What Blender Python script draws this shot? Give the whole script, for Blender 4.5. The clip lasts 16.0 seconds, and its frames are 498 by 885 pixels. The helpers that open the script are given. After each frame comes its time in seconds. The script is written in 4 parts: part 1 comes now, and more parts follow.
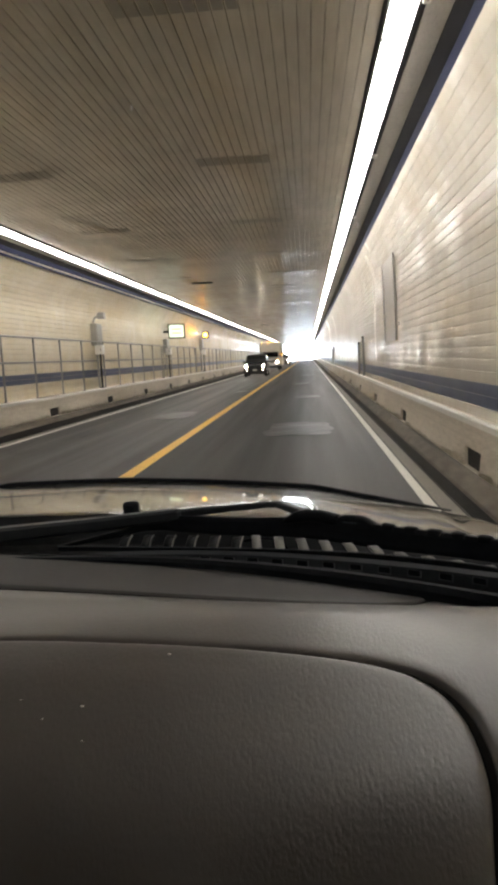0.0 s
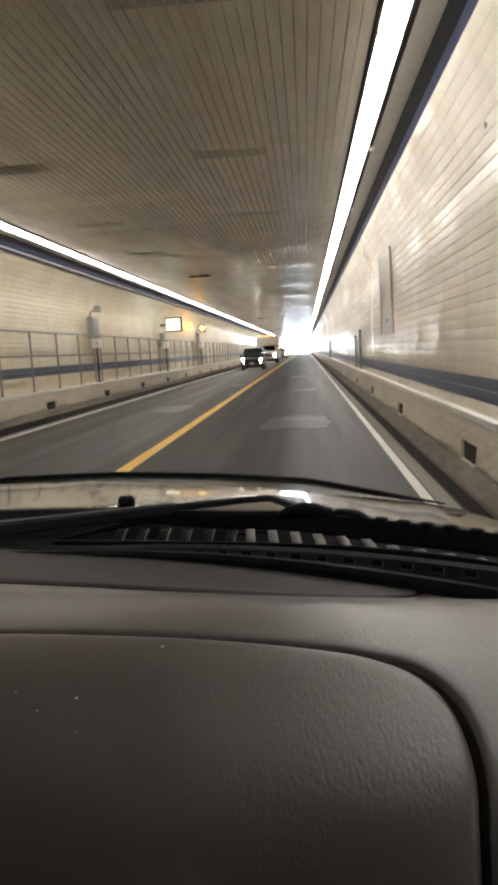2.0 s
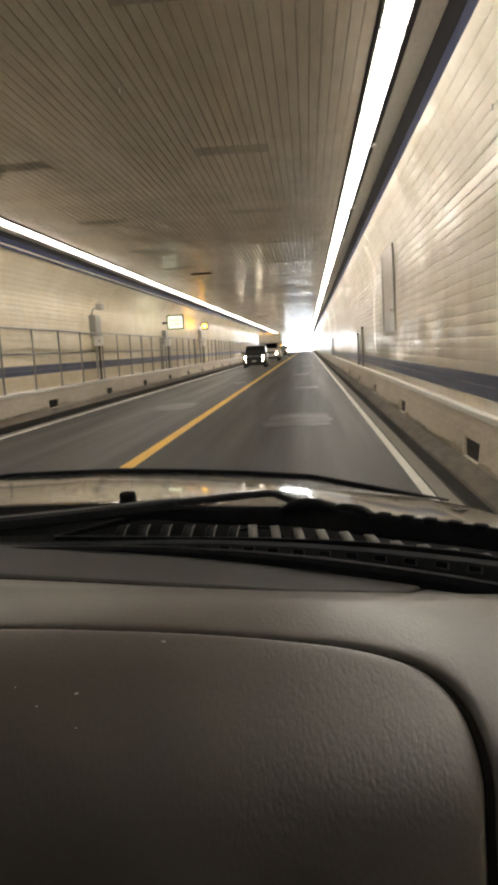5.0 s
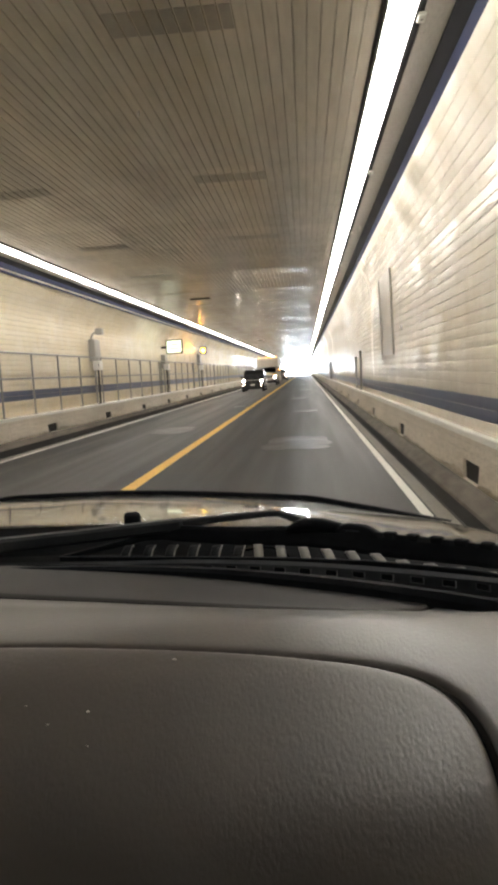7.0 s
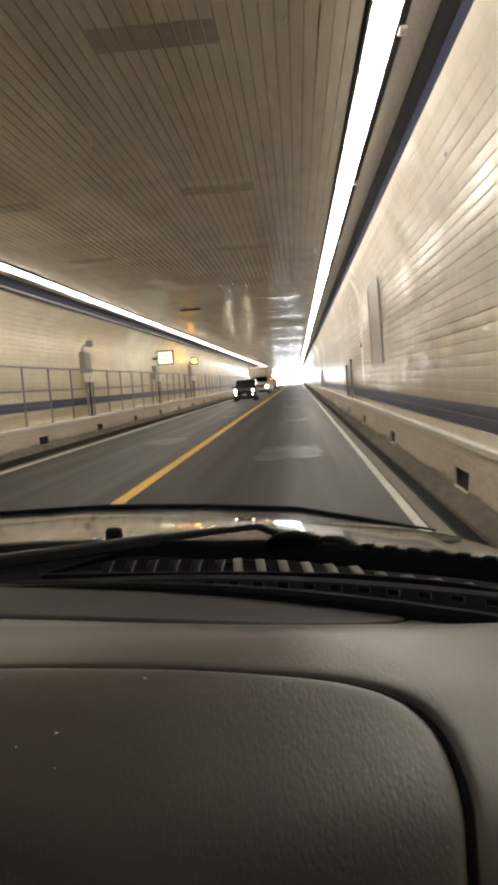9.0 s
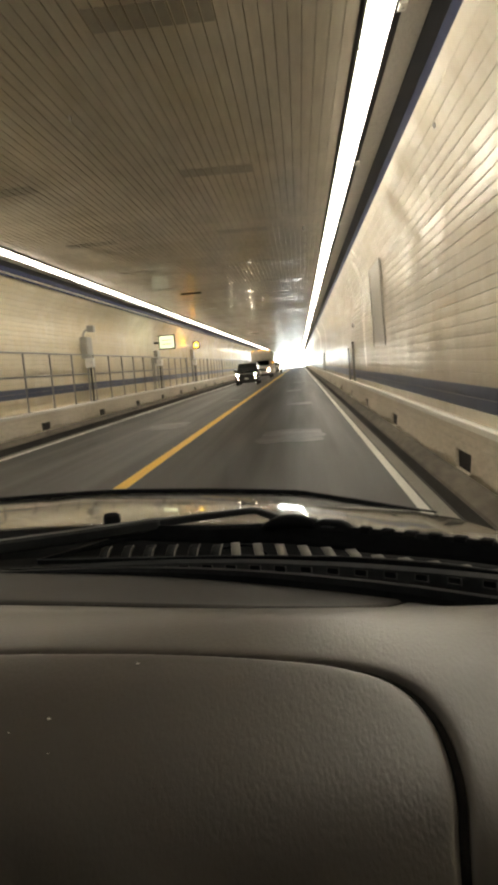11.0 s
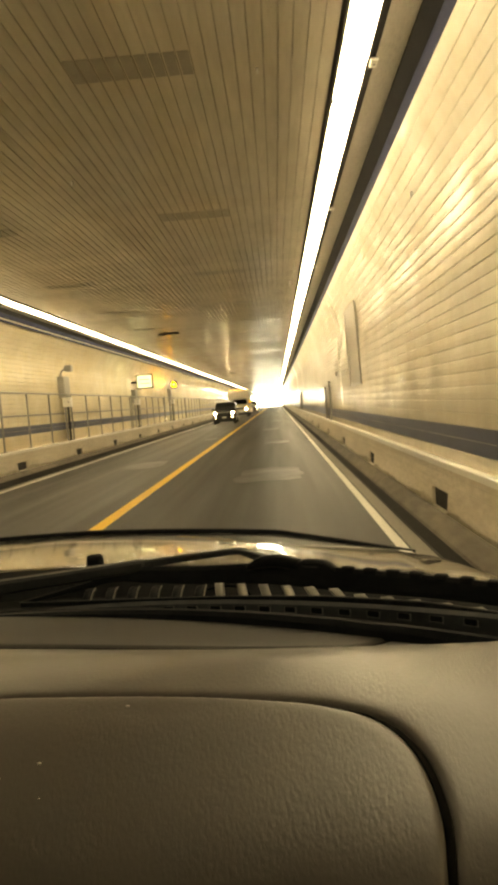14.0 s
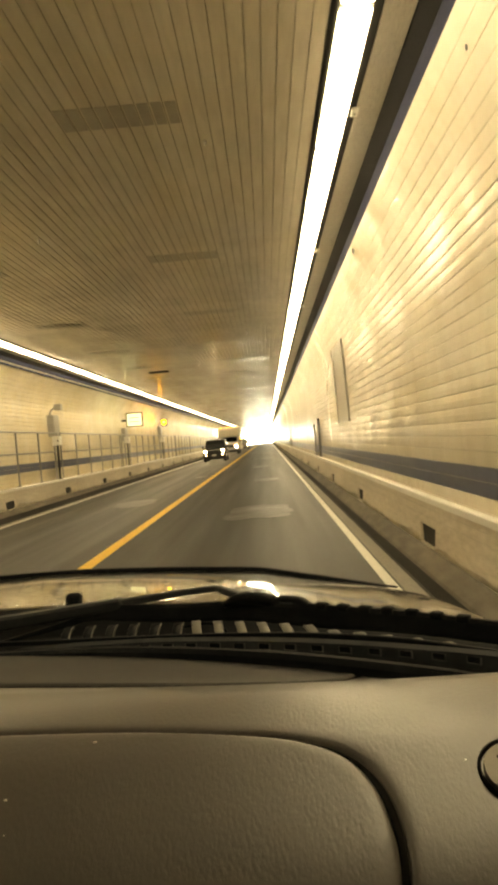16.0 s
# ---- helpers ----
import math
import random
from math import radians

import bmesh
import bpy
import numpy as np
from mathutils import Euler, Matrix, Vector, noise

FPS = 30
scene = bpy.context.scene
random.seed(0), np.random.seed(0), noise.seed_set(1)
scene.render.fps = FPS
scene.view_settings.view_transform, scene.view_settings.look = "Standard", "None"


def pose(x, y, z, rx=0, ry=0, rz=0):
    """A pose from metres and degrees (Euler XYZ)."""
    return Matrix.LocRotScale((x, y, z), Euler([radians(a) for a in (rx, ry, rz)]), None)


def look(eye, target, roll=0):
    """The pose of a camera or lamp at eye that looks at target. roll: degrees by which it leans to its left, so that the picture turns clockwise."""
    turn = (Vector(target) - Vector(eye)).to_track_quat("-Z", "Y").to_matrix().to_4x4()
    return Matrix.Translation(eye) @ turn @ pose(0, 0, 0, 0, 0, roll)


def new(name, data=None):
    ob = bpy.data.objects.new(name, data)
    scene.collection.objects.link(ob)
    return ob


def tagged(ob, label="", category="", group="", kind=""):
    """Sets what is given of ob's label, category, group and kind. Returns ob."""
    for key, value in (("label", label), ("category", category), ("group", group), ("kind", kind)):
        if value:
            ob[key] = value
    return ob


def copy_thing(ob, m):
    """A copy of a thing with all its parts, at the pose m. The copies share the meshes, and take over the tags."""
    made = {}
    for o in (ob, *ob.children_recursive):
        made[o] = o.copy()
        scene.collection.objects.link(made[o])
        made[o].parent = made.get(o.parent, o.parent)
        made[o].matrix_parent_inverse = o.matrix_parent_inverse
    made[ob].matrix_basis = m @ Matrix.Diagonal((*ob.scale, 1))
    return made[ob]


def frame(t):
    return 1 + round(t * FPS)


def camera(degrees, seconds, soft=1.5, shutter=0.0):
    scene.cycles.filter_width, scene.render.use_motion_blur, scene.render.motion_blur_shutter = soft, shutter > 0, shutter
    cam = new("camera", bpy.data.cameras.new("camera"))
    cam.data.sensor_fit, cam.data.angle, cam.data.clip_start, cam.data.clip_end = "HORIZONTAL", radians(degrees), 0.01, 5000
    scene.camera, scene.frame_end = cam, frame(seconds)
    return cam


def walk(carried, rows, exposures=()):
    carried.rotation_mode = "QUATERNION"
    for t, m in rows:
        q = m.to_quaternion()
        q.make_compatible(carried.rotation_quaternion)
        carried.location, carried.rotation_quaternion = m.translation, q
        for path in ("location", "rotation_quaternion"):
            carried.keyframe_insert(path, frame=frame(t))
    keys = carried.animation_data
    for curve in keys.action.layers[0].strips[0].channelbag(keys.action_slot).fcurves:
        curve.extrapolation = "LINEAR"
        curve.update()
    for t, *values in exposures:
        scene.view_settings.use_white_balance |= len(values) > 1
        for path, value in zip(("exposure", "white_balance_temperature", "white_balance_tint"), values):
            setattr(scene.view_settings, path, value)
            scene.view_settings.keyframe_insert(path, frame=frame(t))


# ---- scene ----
# A car stands in the right lane of a tiled two-lane road tunnel; the camera is held in the front passenger's place.
cam = camera(40.0, 16.0, soft=3.9)


def held(x, y, z, pitch, yaw, roll):
    return pose(x, y, z, 0, 0, yaw) @ pose(0, 0, 0, 90 + pitch, 0, 0) @ pose(0, 0, 0, 0, 0, roll)


PATH = [
    (0, 0.0174, 0.0018, 1.5002, -7.034, 5.304, -2.927),
    (0.5, 0.0352, 0.0086, 1.5000, -7.482, 5.397, -2.783),
    (1, 0.0310, 0.0075, 1.5027, -7.480, 5.279, -2.878),
    (1.5, 0.0110, 0.0017, 1.5086, -7.790, 4.997, -2.441),
    (2, 0.0239, -0.0052, 1.5025, -7.589, 5.104, -3.004),
    (2.5, 0.0228, -0.0002, 1.5031, -7.813, 5.363, -2.934),
    (3, 0.0106, 0.0088, 1.4938, -8.307, 5.593, -2.174),
    (3.5, 0.0114, 0.0061, 1.4960, -8.163, 5.580, -2.746),
    (4, 0.0132, 0.0074, 1.4961, -8.000, 5.237, -3.178),
    (6.5, 0.0356, -0.0037, 1.4947, -6.506, 5.401, -2.862),
    (7, 0.0110, -0.0036, 1.4901, -5.785, 5.067, -3.213),
    (7.5, 0.0363, -0.0076, 1.4974, -5.615, 4.372, -4.005),
    (8, 0.0346, -0.0115, 1.5008, -5.204, 4.107, -3.886),
    (8.5, 0.0368, -0.0154, 1.5032, -5.348, 4.192, -4.108),
    (9, 0.0390, -0.0063, 1.4976, -5.022, 4.428, -4.030),
    (11.5, 0.0505, 0.0036, 1.4936, -6.501, 4.793, -4.653),
    (12, 0.0192, 0.0042, 1.4912, -5.911, 4.310, -3.473),
    (12.5, 0.0120, -0.0082, 1.5027, -5.732, 4.167, -3.504),
    (13, 0.0134, -0.0047, 1.5024, -5.536, 4.009, -2.922),
    (13.5, 0.0069, -0.0161, 1.5042, -4.591, 3.411, -3.171),
    (14, 0.0411, -0.0205, 1.5032, -3.274, 2.624, -4.672),
    (14.5, 0.0774, -0.0489, 1.5062, -1.477, 1.916, -6.704),
    (15, 0.0518, -0.0528, 1.5091, -0.396, 2.254, -5.952),
    (15.5, 0.0436, -0.0283, 1.5038, -1.485, 2.143, -4.837),
    (16, 0.0703, -0.0487, 1.5045, -0.224, 1.571, -5.003),
]
EXPOSURES = [
    (0, -0.09, 6300, 10), (0.5, -0.09, 6300, 10), (1.0, 0.18, 6100, 9), (1.5, 0.13, 6150, 9), (2.0, -0.01, 6300, 10), (2.5, -0.13, 6300, 10),
    (3.0, -0.09, 6400, 10), (3.5, -0.17, 6600, 10), (4.0, -0.25, 6800, 10), (6.5, 0.21, 6500, 9), (7.0, 0.21, 6400, 9), (8.0, -0.06, 6600, 10),
    (8.5, -0.07, 6600, 10), (9.2, -0.16, 6800, 10), (11.4, -0.23, 7300, 5), (12.0, 0.22, 7500, 4), (12.5, 0.13, 8700, 0), (13.0, 0.5, 11000, 1),
    (13.5, 0.35, 13000, 1), (14.0, 0.19, 13000, 1), (14.5, -0.10, 13000, 1), (15.0, 0.21, 13000, 1), (15.5, -0.09, 13000, 1), (16.0, 0.24, 13000, 1),
]
walk(cam, [(t, held(*row)) for t, *row in PATH], EXPOSURES)

# ---- light ----
SUN_HIGH, SUN_TURN = radians(50), radians(200)
world = bpy.data.worlds.new("daylight")
scene.world = world
world.use_nodes = True
wn = world.node_tree.nodes
sky = wn.new("ShaderNodeTexSky")
sky.sky_type, sky.sun_disc = "NISHITA", False
sky.sun_elevation, sky.sun_rotation = SUN_HIGH, SUN_TURN
world.node_tree.links.new(sky.outputs[0], wn["Background"].inputs[0])
wn["Background"].inputs[1].default_value = 0.12
sun = new("sun", bpy.data.lights.new("sun", "SUN"))
sun.data.energy, sun.data.angle, sun.data.color = 4.0, radians(0.5), (1.0, 0.95, 0.88)
sun.matrix_world = look((0, 0, 0), (-math.sin(SUN_TURN), -math.cos(SUN_TURN), -math.tan(SUN_HIGH)))
TUBE_GLOW = 17.5      # the fluorescent tubes
DAY_GLOW = 32.0       # the bright haze beyond the portal


# ---- materials ----
def material(name, base, rough=0.5, metal=0.0, vary=0.12, scale=6.0, fine=60.0, bump=0.0, bump_scale=200.0,
             stretch=(1, 1, 1), spread=0.0, rough_vary=0.1, tint=None, coat=0.0, specular=0.5):
    """A surface with stains at one scale, grain at a finer one, relief, and a random shade for each piece."""
    m = bpy.data.materials.new(name)
    m.use_nodes = True
    nt = m.node_tree
    n, link = nt.nodes, nt.links.new
    b = n["Principled BSDF"]
    b.inputs["Metallic"].default_value = metal
    b.inputs["Coat Weight"].default_value = coat
    b.inputs["Specular IOR Level"].default_value = specular
    geo = n.new("ShaderNodeNewGeometry")
    mp = n.new("ShaderNodeMapping")
    mp.inputs["Scale"].default_value = stretch
    link(geo.outputs["Position"], mp.inputs[0])

    def noise_at(s, detail=4.0):
        t = n.new("ShaderNodeTexNoise")
        t.inputs["Scale"].default_value, t.inputs["Detail"].default_value = s, detail
        link(mp.outputs[0], t.inputs["Vector"])
        return t.outputs["Fac"]

    big, small = noise_at(scale), noise_at(fine)
    mixn = n.new("ShaderNodeMix")
    mixn.data_type = "FLOAT"
    mixn.inputs[0].default_value = 0.4
    link(big, mixn.inputs[2]), link(small, mixn.inputs[3])
    value = mixn.outputs[0]
    if spread:
        info = n.new("ShaderNodeObjectInfo")
        isl = n.new("ShaderNodeMath")
        isl.operation = "MULTIPLY_ADD"
        link(info.outputs["Random"], isl.inputs[0])
        isl.inputs[1].default_value = spread
        link(value, isl.inputs[2])
        value = isl.outputs[0]
    ramp = n.new("ShaderNodeValToRGB")
    lo = [max(0.0, c * (1 - vary)) for c in (tint or base)]
    hi = [min(1.0, c * (1 + vary)) for c in base]
    ramp.color_ramp.elements[0].position, ramp.color_ramp.elements[1].position = 0.3, 0.7 + spread
    ramp.color_ramp.elements[0].color, ramp.color_ramp.elements[1].color = (*lo, 1), (*hi, 1)
    link(value, ramp.inputs[0])
    link(ramp.outputs[0], b.inputs["Base Color"])
    rr = n.new("ShaderNodeMapRange")
    rr.inputs["To Min"].default_value, rr.inputs["To Max"].default_value = max(0.02, rough - rough_vary), min(1, rough + rough_vary)
    link(big, rr.inputs[0])
    link(rr.outputs[0], b.inputs["Roughness"])
    if bump:
        bn = n.new("ShaderNodeBump")
        bn.inputs["Strength"].default_value, bn.inputs["Distance"].default_value = 1.0, bump
        link(noise_at(bump_scale, 3.0), bn.inputs["Height"])
        link(bn.outputs[0], b.inputs["Normal"])
    return m


def uneven(m, size, tilt, sway, sway_scale, grain=(1, 1, 1), detail=1.6):
    """Each tile sits a little askew, and the wall as a whole is not quite true: turns the normal tile by tile."""
    nt = m.node_tree
    n, link = nt.nodes, nt.links.new
    geo = n.new("ShaderNodeNewGeometry")
    off, snap, white = n.new("ShaderNodeVectorMath"), n.new("ShaderNodeVectorMath"), n.new("ShaderNodeTexWhiteNoise")
    off.operation, snap.operation = "ADD", "SNAP"
    off.inputs[1].default_value = (50, 0, -0.777)
    snap.inputs[1].default_value = size
    link(geo.outputs["Position"], off.inputs[0]), link(off.outputs[0], snap.inputs[0]), link(snap.outputs[0], white.inputs[0])
    slow, pull = n.new("ShaderNodeTexNoise"), n.new("ShaderNodeVectorMath")
    slow.inputs["Scale"].default_value, slow.inputs["Detail"].default_value = sway_scale, detail
    pull.operation = "MULTIPLY"
    pull.inputs[1].default_value = grain
    link(geo.outputs["Position"], pull.inputs[0]), link(pull.outputs[0], slow.inputs["Vector"])
    total = geo.outputs["Normal"]
    for colour, amount in ((white.outputs["Color"], tilt), (slow.outputs["Color"], sway)):
        mid, sc, add = n.new("ShaderNodeVectorMath"), n.new("ShaderNodeVectorMath"), n.new("ShaderNodeVectorMath")
        mid.operation, sc.operation, add.operation = "SUBTRACT", "MULTIPLY", "ADD"
        mid.inputs[1].default_value = (0.5, 0.5, 0.5)
        sc.inputs[1].default_value = amount
        link(colour, mid.inputs[0]), link(mid.outputs[0], sc.inputs[0]), link(sc.outputs[0], add.inputs[0]), link(total, add.inputs[1])
        total = add.outputs[0]
    norm = n.new("ShaderNodeVectorMath")
    norm.operation = "NORMALIZE"
    link(total, norm.inputs[0])
    link(norm.outputs[0], n["Principled BSDF"].inputs["Normal"])
    return m


def glowing(name, colour, strength):
    m = bpy.data.materials.new(name)
    m.use_nodes = True
    b = m.node_tree.nodes["Principled BSDF"]
    b.inputs["Base Color"].default_value = (*colour, 1)
    b.inputs["Emission Color"].default_value = (*colour, 1)
    b.inputs["Emission Strength"].default_value = strength
    return m


def glass(name, tint, clear=0.992):
    """A thin clear pane: mostly see-through, with a faint gloss."""
    m = bpy.data.materials.new(name)
    m.use_nodes = True
    n, link = m.node_tree.nodes, m.node_tree.links.new
    tr, gl, mx = n.new("ShaderNodeBsdfTransparent"), n.new("ShaderNodeBsdfGlossy"), n.new("ShaderNodeMixShader")
    tr.inputs[0].default_value = (*tint, 1)
    gl.inputs["Roughness"].default_value = 0.02
    mx.inputs[0].default_value = 1 - clear
    link(tr.outputs[0], mx.inputs[1]), link(gl.outputs[0], mx.inputs[2])
    link(mx.outputs[0], n["Material Output"].inputs[0])
    return m


ASPHALT = material("asphalt", (0.0245, 0.0242, 0.0232), 0.5, vary=0.60, scale=1.1, fine=90, bump=0.002, bump_scale=160, stretch=(2.0, 0.05, 1), rough_vary=0.18, specular=0.24)
WHITE_PAINT = material("white_road_paint", (0.72, 0.70, 0.65), 0.55, vary=0.15, scale=2, bump=0.001, stretch=(1, 0.3, 1))
YELLOW_PAINT = material("yellow_road_paint", (0.85, 0.52, 0.075), 0.55, vary=0.12, scale=2, bump=0.001, stretch=(1, 0.3, 1))
PATCHING = material("worn_patch", (0.029, 0.0288, 0.028), 0.41, vary=0.6, scale=1.6, bump=0.0012, rough_vary=0.16, specular=0.26)
APRON = material("gutter_apron", (0.215, 0.20, 0.172), 0.75, vary=0.25, scale=1.5, fine=40, bump=0.002, bump_scale=90, stretch=(1, 0.3, 1))
KERB = material("kerb_concrete", (0.125, 0.108, 0.085), 0.85, tint=(0.055, 0.046, 0.035), vary=0.3, scale=1.4, fine=9, bump=0.002, bump_scale=60, stretch=(1, 0.3, 1))
GUTTER = material("gutter_dirt_shade", (0.018, 0.016, 0.014), 0.85, vary=0.4, scale=2, fine=40, bump=0.004, bump_scale=50, stretch=(1, 0.3, 1))
LEDGE = material("painted_ledge", (0.62, 0.56, 0.47), 0.45, vary=0.2, tint=(0.50, 0.43, 0.33), scale=1.2, fine=25, bump=0.0003, bump_scale=30, stretch=(1, 0.25, 1))
NOSING = material("white_ledge_nosing", (0.78, 0.76, 0.71), 0.45, vary=0.1, scale=2, stretch=(1, 0.3, 1))
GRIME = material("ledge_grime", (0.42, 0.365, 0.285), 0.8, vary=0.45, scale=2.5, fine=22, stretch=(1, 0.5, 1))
HOLE_SHADE = material("hole_shade", (0.02, 0.018, 0.016), 0.9)
TILE = uneven(material("glazed_wall_tile", (0.84, 0.79, 0.70), 0.25, vary=0.07, scale=0.45, fine=7, stretch=(1, 0.7, 0.25), spread=0.06, rough_vary=0.08, tint=(0.74, 0.66, 0.52)), (100, 400, 0.1205), (0, 0.0, 0.05), (0, 0.22, 0.50), 1.0, (1, 1.1, 1.2))
TILE_AGED = uneven(material("yellowed_wall_tile", (0.86, 0.80, 0.70), 0.25, vary=0.05, scale=0.42, fine=5, stretch=(1, 0.55, 0.35), spread=0.05, rough_vary=0.07, tint=(0.80, 0.67, 0.40)), (100, 400, 0.1205), (0, 0.0, 0.05), (0, 0.22, 0.50), 1.0, (1, 1.1, 1.2))
BLUE_TILE = material("blue_wall_tile", (0.07, 0.085, 0.15), 0.4, vary=0.2, scale=0.8, fine=12, bump=0.006, bump_scale=2, spread=0.1)
GROUT = material("tile_grout", (0.50, 0.455, 0.385), 0.9, vary=0.2, scale=4)
CEILING = uneven(material("ceiling_panel", (0.72, 0.662, 0.578), 0.20, vary=0.09, scale=0.55, fine=6, stretch=(2.4, 0.3, 1), rough_vary=0.05, tint=(0.60, 0.545, 0.465), specular=0.19), (3.2, 0.8, 100), (0.003, 0.045, 0), (0.006, 0.10, 0), 0.9, (0.25, 1.6, 1), 2.2)
HATCH = material("ceiling_hatch", (0.345, 0.312, 0.27), 0.6, vary=0.2, scale=3)
COVE = material("cove_grey", (0.50, 0.47, 0.43), 0.5, vary=0.25, scale=1, stretch=(1, 0.2, 1))
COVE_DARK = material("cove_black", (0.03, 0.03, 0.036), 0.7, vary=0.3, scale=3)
COVE_BLUE = material("cove_blue_trim", (0.034, 0.040, 0.078), 0.7, specular=0.08, vary=0.25, scale=2, stretch=(1, 0.3, 1))
CONCRETE = material("concrete", (0.34, 0.33, 0.31), 0.85, vary=0.2, scale=1, bump=0.004, bump_scale=30)
RAIL = material("railing_grey", (0.27, 0.265, 0.255), 0.45, metal=0.5, vary=0.2, scale=5)
STEEL_BOX = material("grey_enamel", (0.36, 0.345, 0.315), 0.45, vary=0.12, scale=5)
PANEL_STEEL = material("panel_steel", (0.42, 0.39, 0.34), 0.32, metal=0.15, vary=0.2, scale=2)
BLACK_METAL = material("black_metal", (0.02, 0.02, 0.02), 0.4, vary=0.3, scale=9)
TUBE = glowing("fluorescent_lens", (1.0, 0.935, 0.85), TUBE_GLOW)
DAYLIGHT = glowing("bright_haze", (0.84, 0.92, 1.0), DAY_GLOW)
AMBER = glowing("amber_lamp", (1.0, 0.42, 0.04), 24)
SIGN_FACE = glowing("lit_sign_face", (0.9, 1.0, 0.75), 1.2)
GRAVEL = material("open_ground", (0.30, 0.29, 0.25), 0.9, vary=0.3, scale=0.3)

DASH = material("dash_vinyl", (0.060, 0.053, 0.0470), 0.38, vary=0.12, scale=5, fine=300, bump=0.00042, bump_scale=300, rough_vary=0.05, stretch=(1, 0.45, 0.6), specular=0.95)
DASH_DARK = material("defroster_vinyl", (0.034, 0.032, 0.031), 0.58, vary=0.14, scale=5, fine=300, bump=0.0004, bump_scale=330, specular=0.3)
GROOVE = material("gap_shade", (0.007, 0.0065, 0.006), 0.8, specular=0.05)
BLACK_PLASTIC = material("black_plastic", (0.0065, 0.0074, 0.009), 0.5, specular=0.08, vary=0.3, scale=30, fine=300, bump=0.0004, bump_scale=300)
RUBBER = material("wiper_rubber", (0.008, 0.009, 0.011), 0.6, specular=0.08, vary=0.3, scale=30)
GREY_PLASTIC = material("grey_plastic", (0.042, 0.047, 0.052), 0.5, specular=0.25, vary=0.2, scale=30)
ARM_PLASTIC = material("wiper_grey", (0.019, 0.0215, 0.024), 0.5, specular=0.25, vary=0.2, scale=30, fine=250, bump=0.0003, bump_scale=300)
LOUVRE_DIM = material("louvre_dim", (0.010, 0.011, 0.0125), 0.5, vary=0.2, scale=40, specular=0.15)
LOUVRE = material("louvre_silver", (0.20, 0.195, 0.18), 0.38, metal=0.2, vary=0.2, scale=30)
NOTCH_LIP = material("notch_lip", (0.055, 0.059, 0.063), 0.5, vary=0.2, scale=40)
HOOD_PAINT = material("champagne_metallic", (0.80, 0.785, 0.75), 0.07, metal=0.8, vary=0.05, scale=4, rough_vary=0.03, coat=1.0, bump=0.0004, bump_scale=5)
HEADLINER = material("headliner_cloth", (0.16, 0.15, 0.135), 0.95, vary=0.08, scale=40)
CABIN_TRIM = material("cabin_trim", (0.05, 0.047, 0.044), 0.8, vary=0.1, scale=20)
WINDSCREEN = glass("windscreen_glass", (0.985, 0.99, 0.985))
CLEAR_SIDE = glass("side_glass", (0.90, 0.92, 0.90))
DIM_SIDE = glass("light_cutting_side_glass", (0.25, 0.26, 0.25))
PALE_DISC = material("pale_cap", (0.20, 0.185, 0.155), 0.45, vary=0.08, scale=30)
LINT = material("lint", (0.8, 0.78, 0.74), 0.9)
TYRE = material("tyre_rubber", (0.02, 0.02, 0.02), 0.8, vary=0.2, scale=20)
RIM = material("alloy", (0.5, 0.5, 0.5), 0.3, metal=0.9)
DARK_PAINT = material("dark_car_paint", (0.035, 0.037, 0.040), 0.2, metal=0.3, coat=0.7)
SILVER_PAINT = material("silver_car_paint", (0.62, 0.61, 0.58), 0.25, metal=0.5, coat=0.5)
CREAM_PAINT = material("cream_gelcoat", (0.68, 0.64, 0.55), 0.3, vary=0.06, scale=3)
CAR_GLASS = material("dark_car_glass", (0.012, 0.014, 0.015), 0.08)
HEADLAMP = glowing("headlamp", (1.0, 0.90, 0.74), 85)
FOG_LAMP = glowing("fog_lamp", (1.0, 0.72, 0.40), 30)
MARKER = glowing("marker_lamp", (1.0, 0.4, 0.05), 8)


# ---- mesh helpers ----
def linked(name, bm, mat, parent=None, label="", smooth=False, kind=""):
    me = bpy.data.meshes.new(name)
    bmesh.ops.recalc_face_normals(bm, faces=bm.faces)
    bm.to_mesh(me)
    bm.free()
    me.materials.append(mat)
    if smooth:
        for p in me.polygons:
            p.use_smooth = True
    ob = new(name, me)
    ob.parent = parent
    return tagged(ob, label=label, kind=kind)


def part(name, bm, mat, parent, label="", smooth=False):
    return linked(name, bm, mat, parent, label, smooth)


def box(bm, x0, x1, y0, y1, z0, z1, bevel=0.0):
    r = bmesh.ops.create_cube(bm, size=1.0)
    vs = r["verts"]
    bmesh.ops.scale(bm, vec=(x1 - x0, y1 - y0, z1 - z0), verts=vs)
    bmesh.ops.translate(bm, vec=((x0 + x1) / 2, (y0 + y1) / 2, (z0 + z1) / 2), verts=vs)
    if bevel:
        es = list({e for v in vs for e in v.link_edges})
        bmesh.ops.bevel(bm, geom=es, offset=bevel, segments=2, affect="EDGES", profile=0.5)
    return bm


def boxed(*a, bevel=0.0):
    return box(bmesh.new(), *a, bevel=bevel)


def rod(bm, a, b, r, n=8, r2=None):
    a, b = Vector(a), Vector(b)
    q = (b - a).to_track_quat("Z", "Y").to_matrix().to_4x4()
    bmesh.ops.create_cone(bm, cap_ends=True, segments=n, radius1=r, radius2=r if r2 is None else r2, depth=(b - a).length,
                          matrix=Matrix.Translation((a + b) / 2) @ q)
    return bm


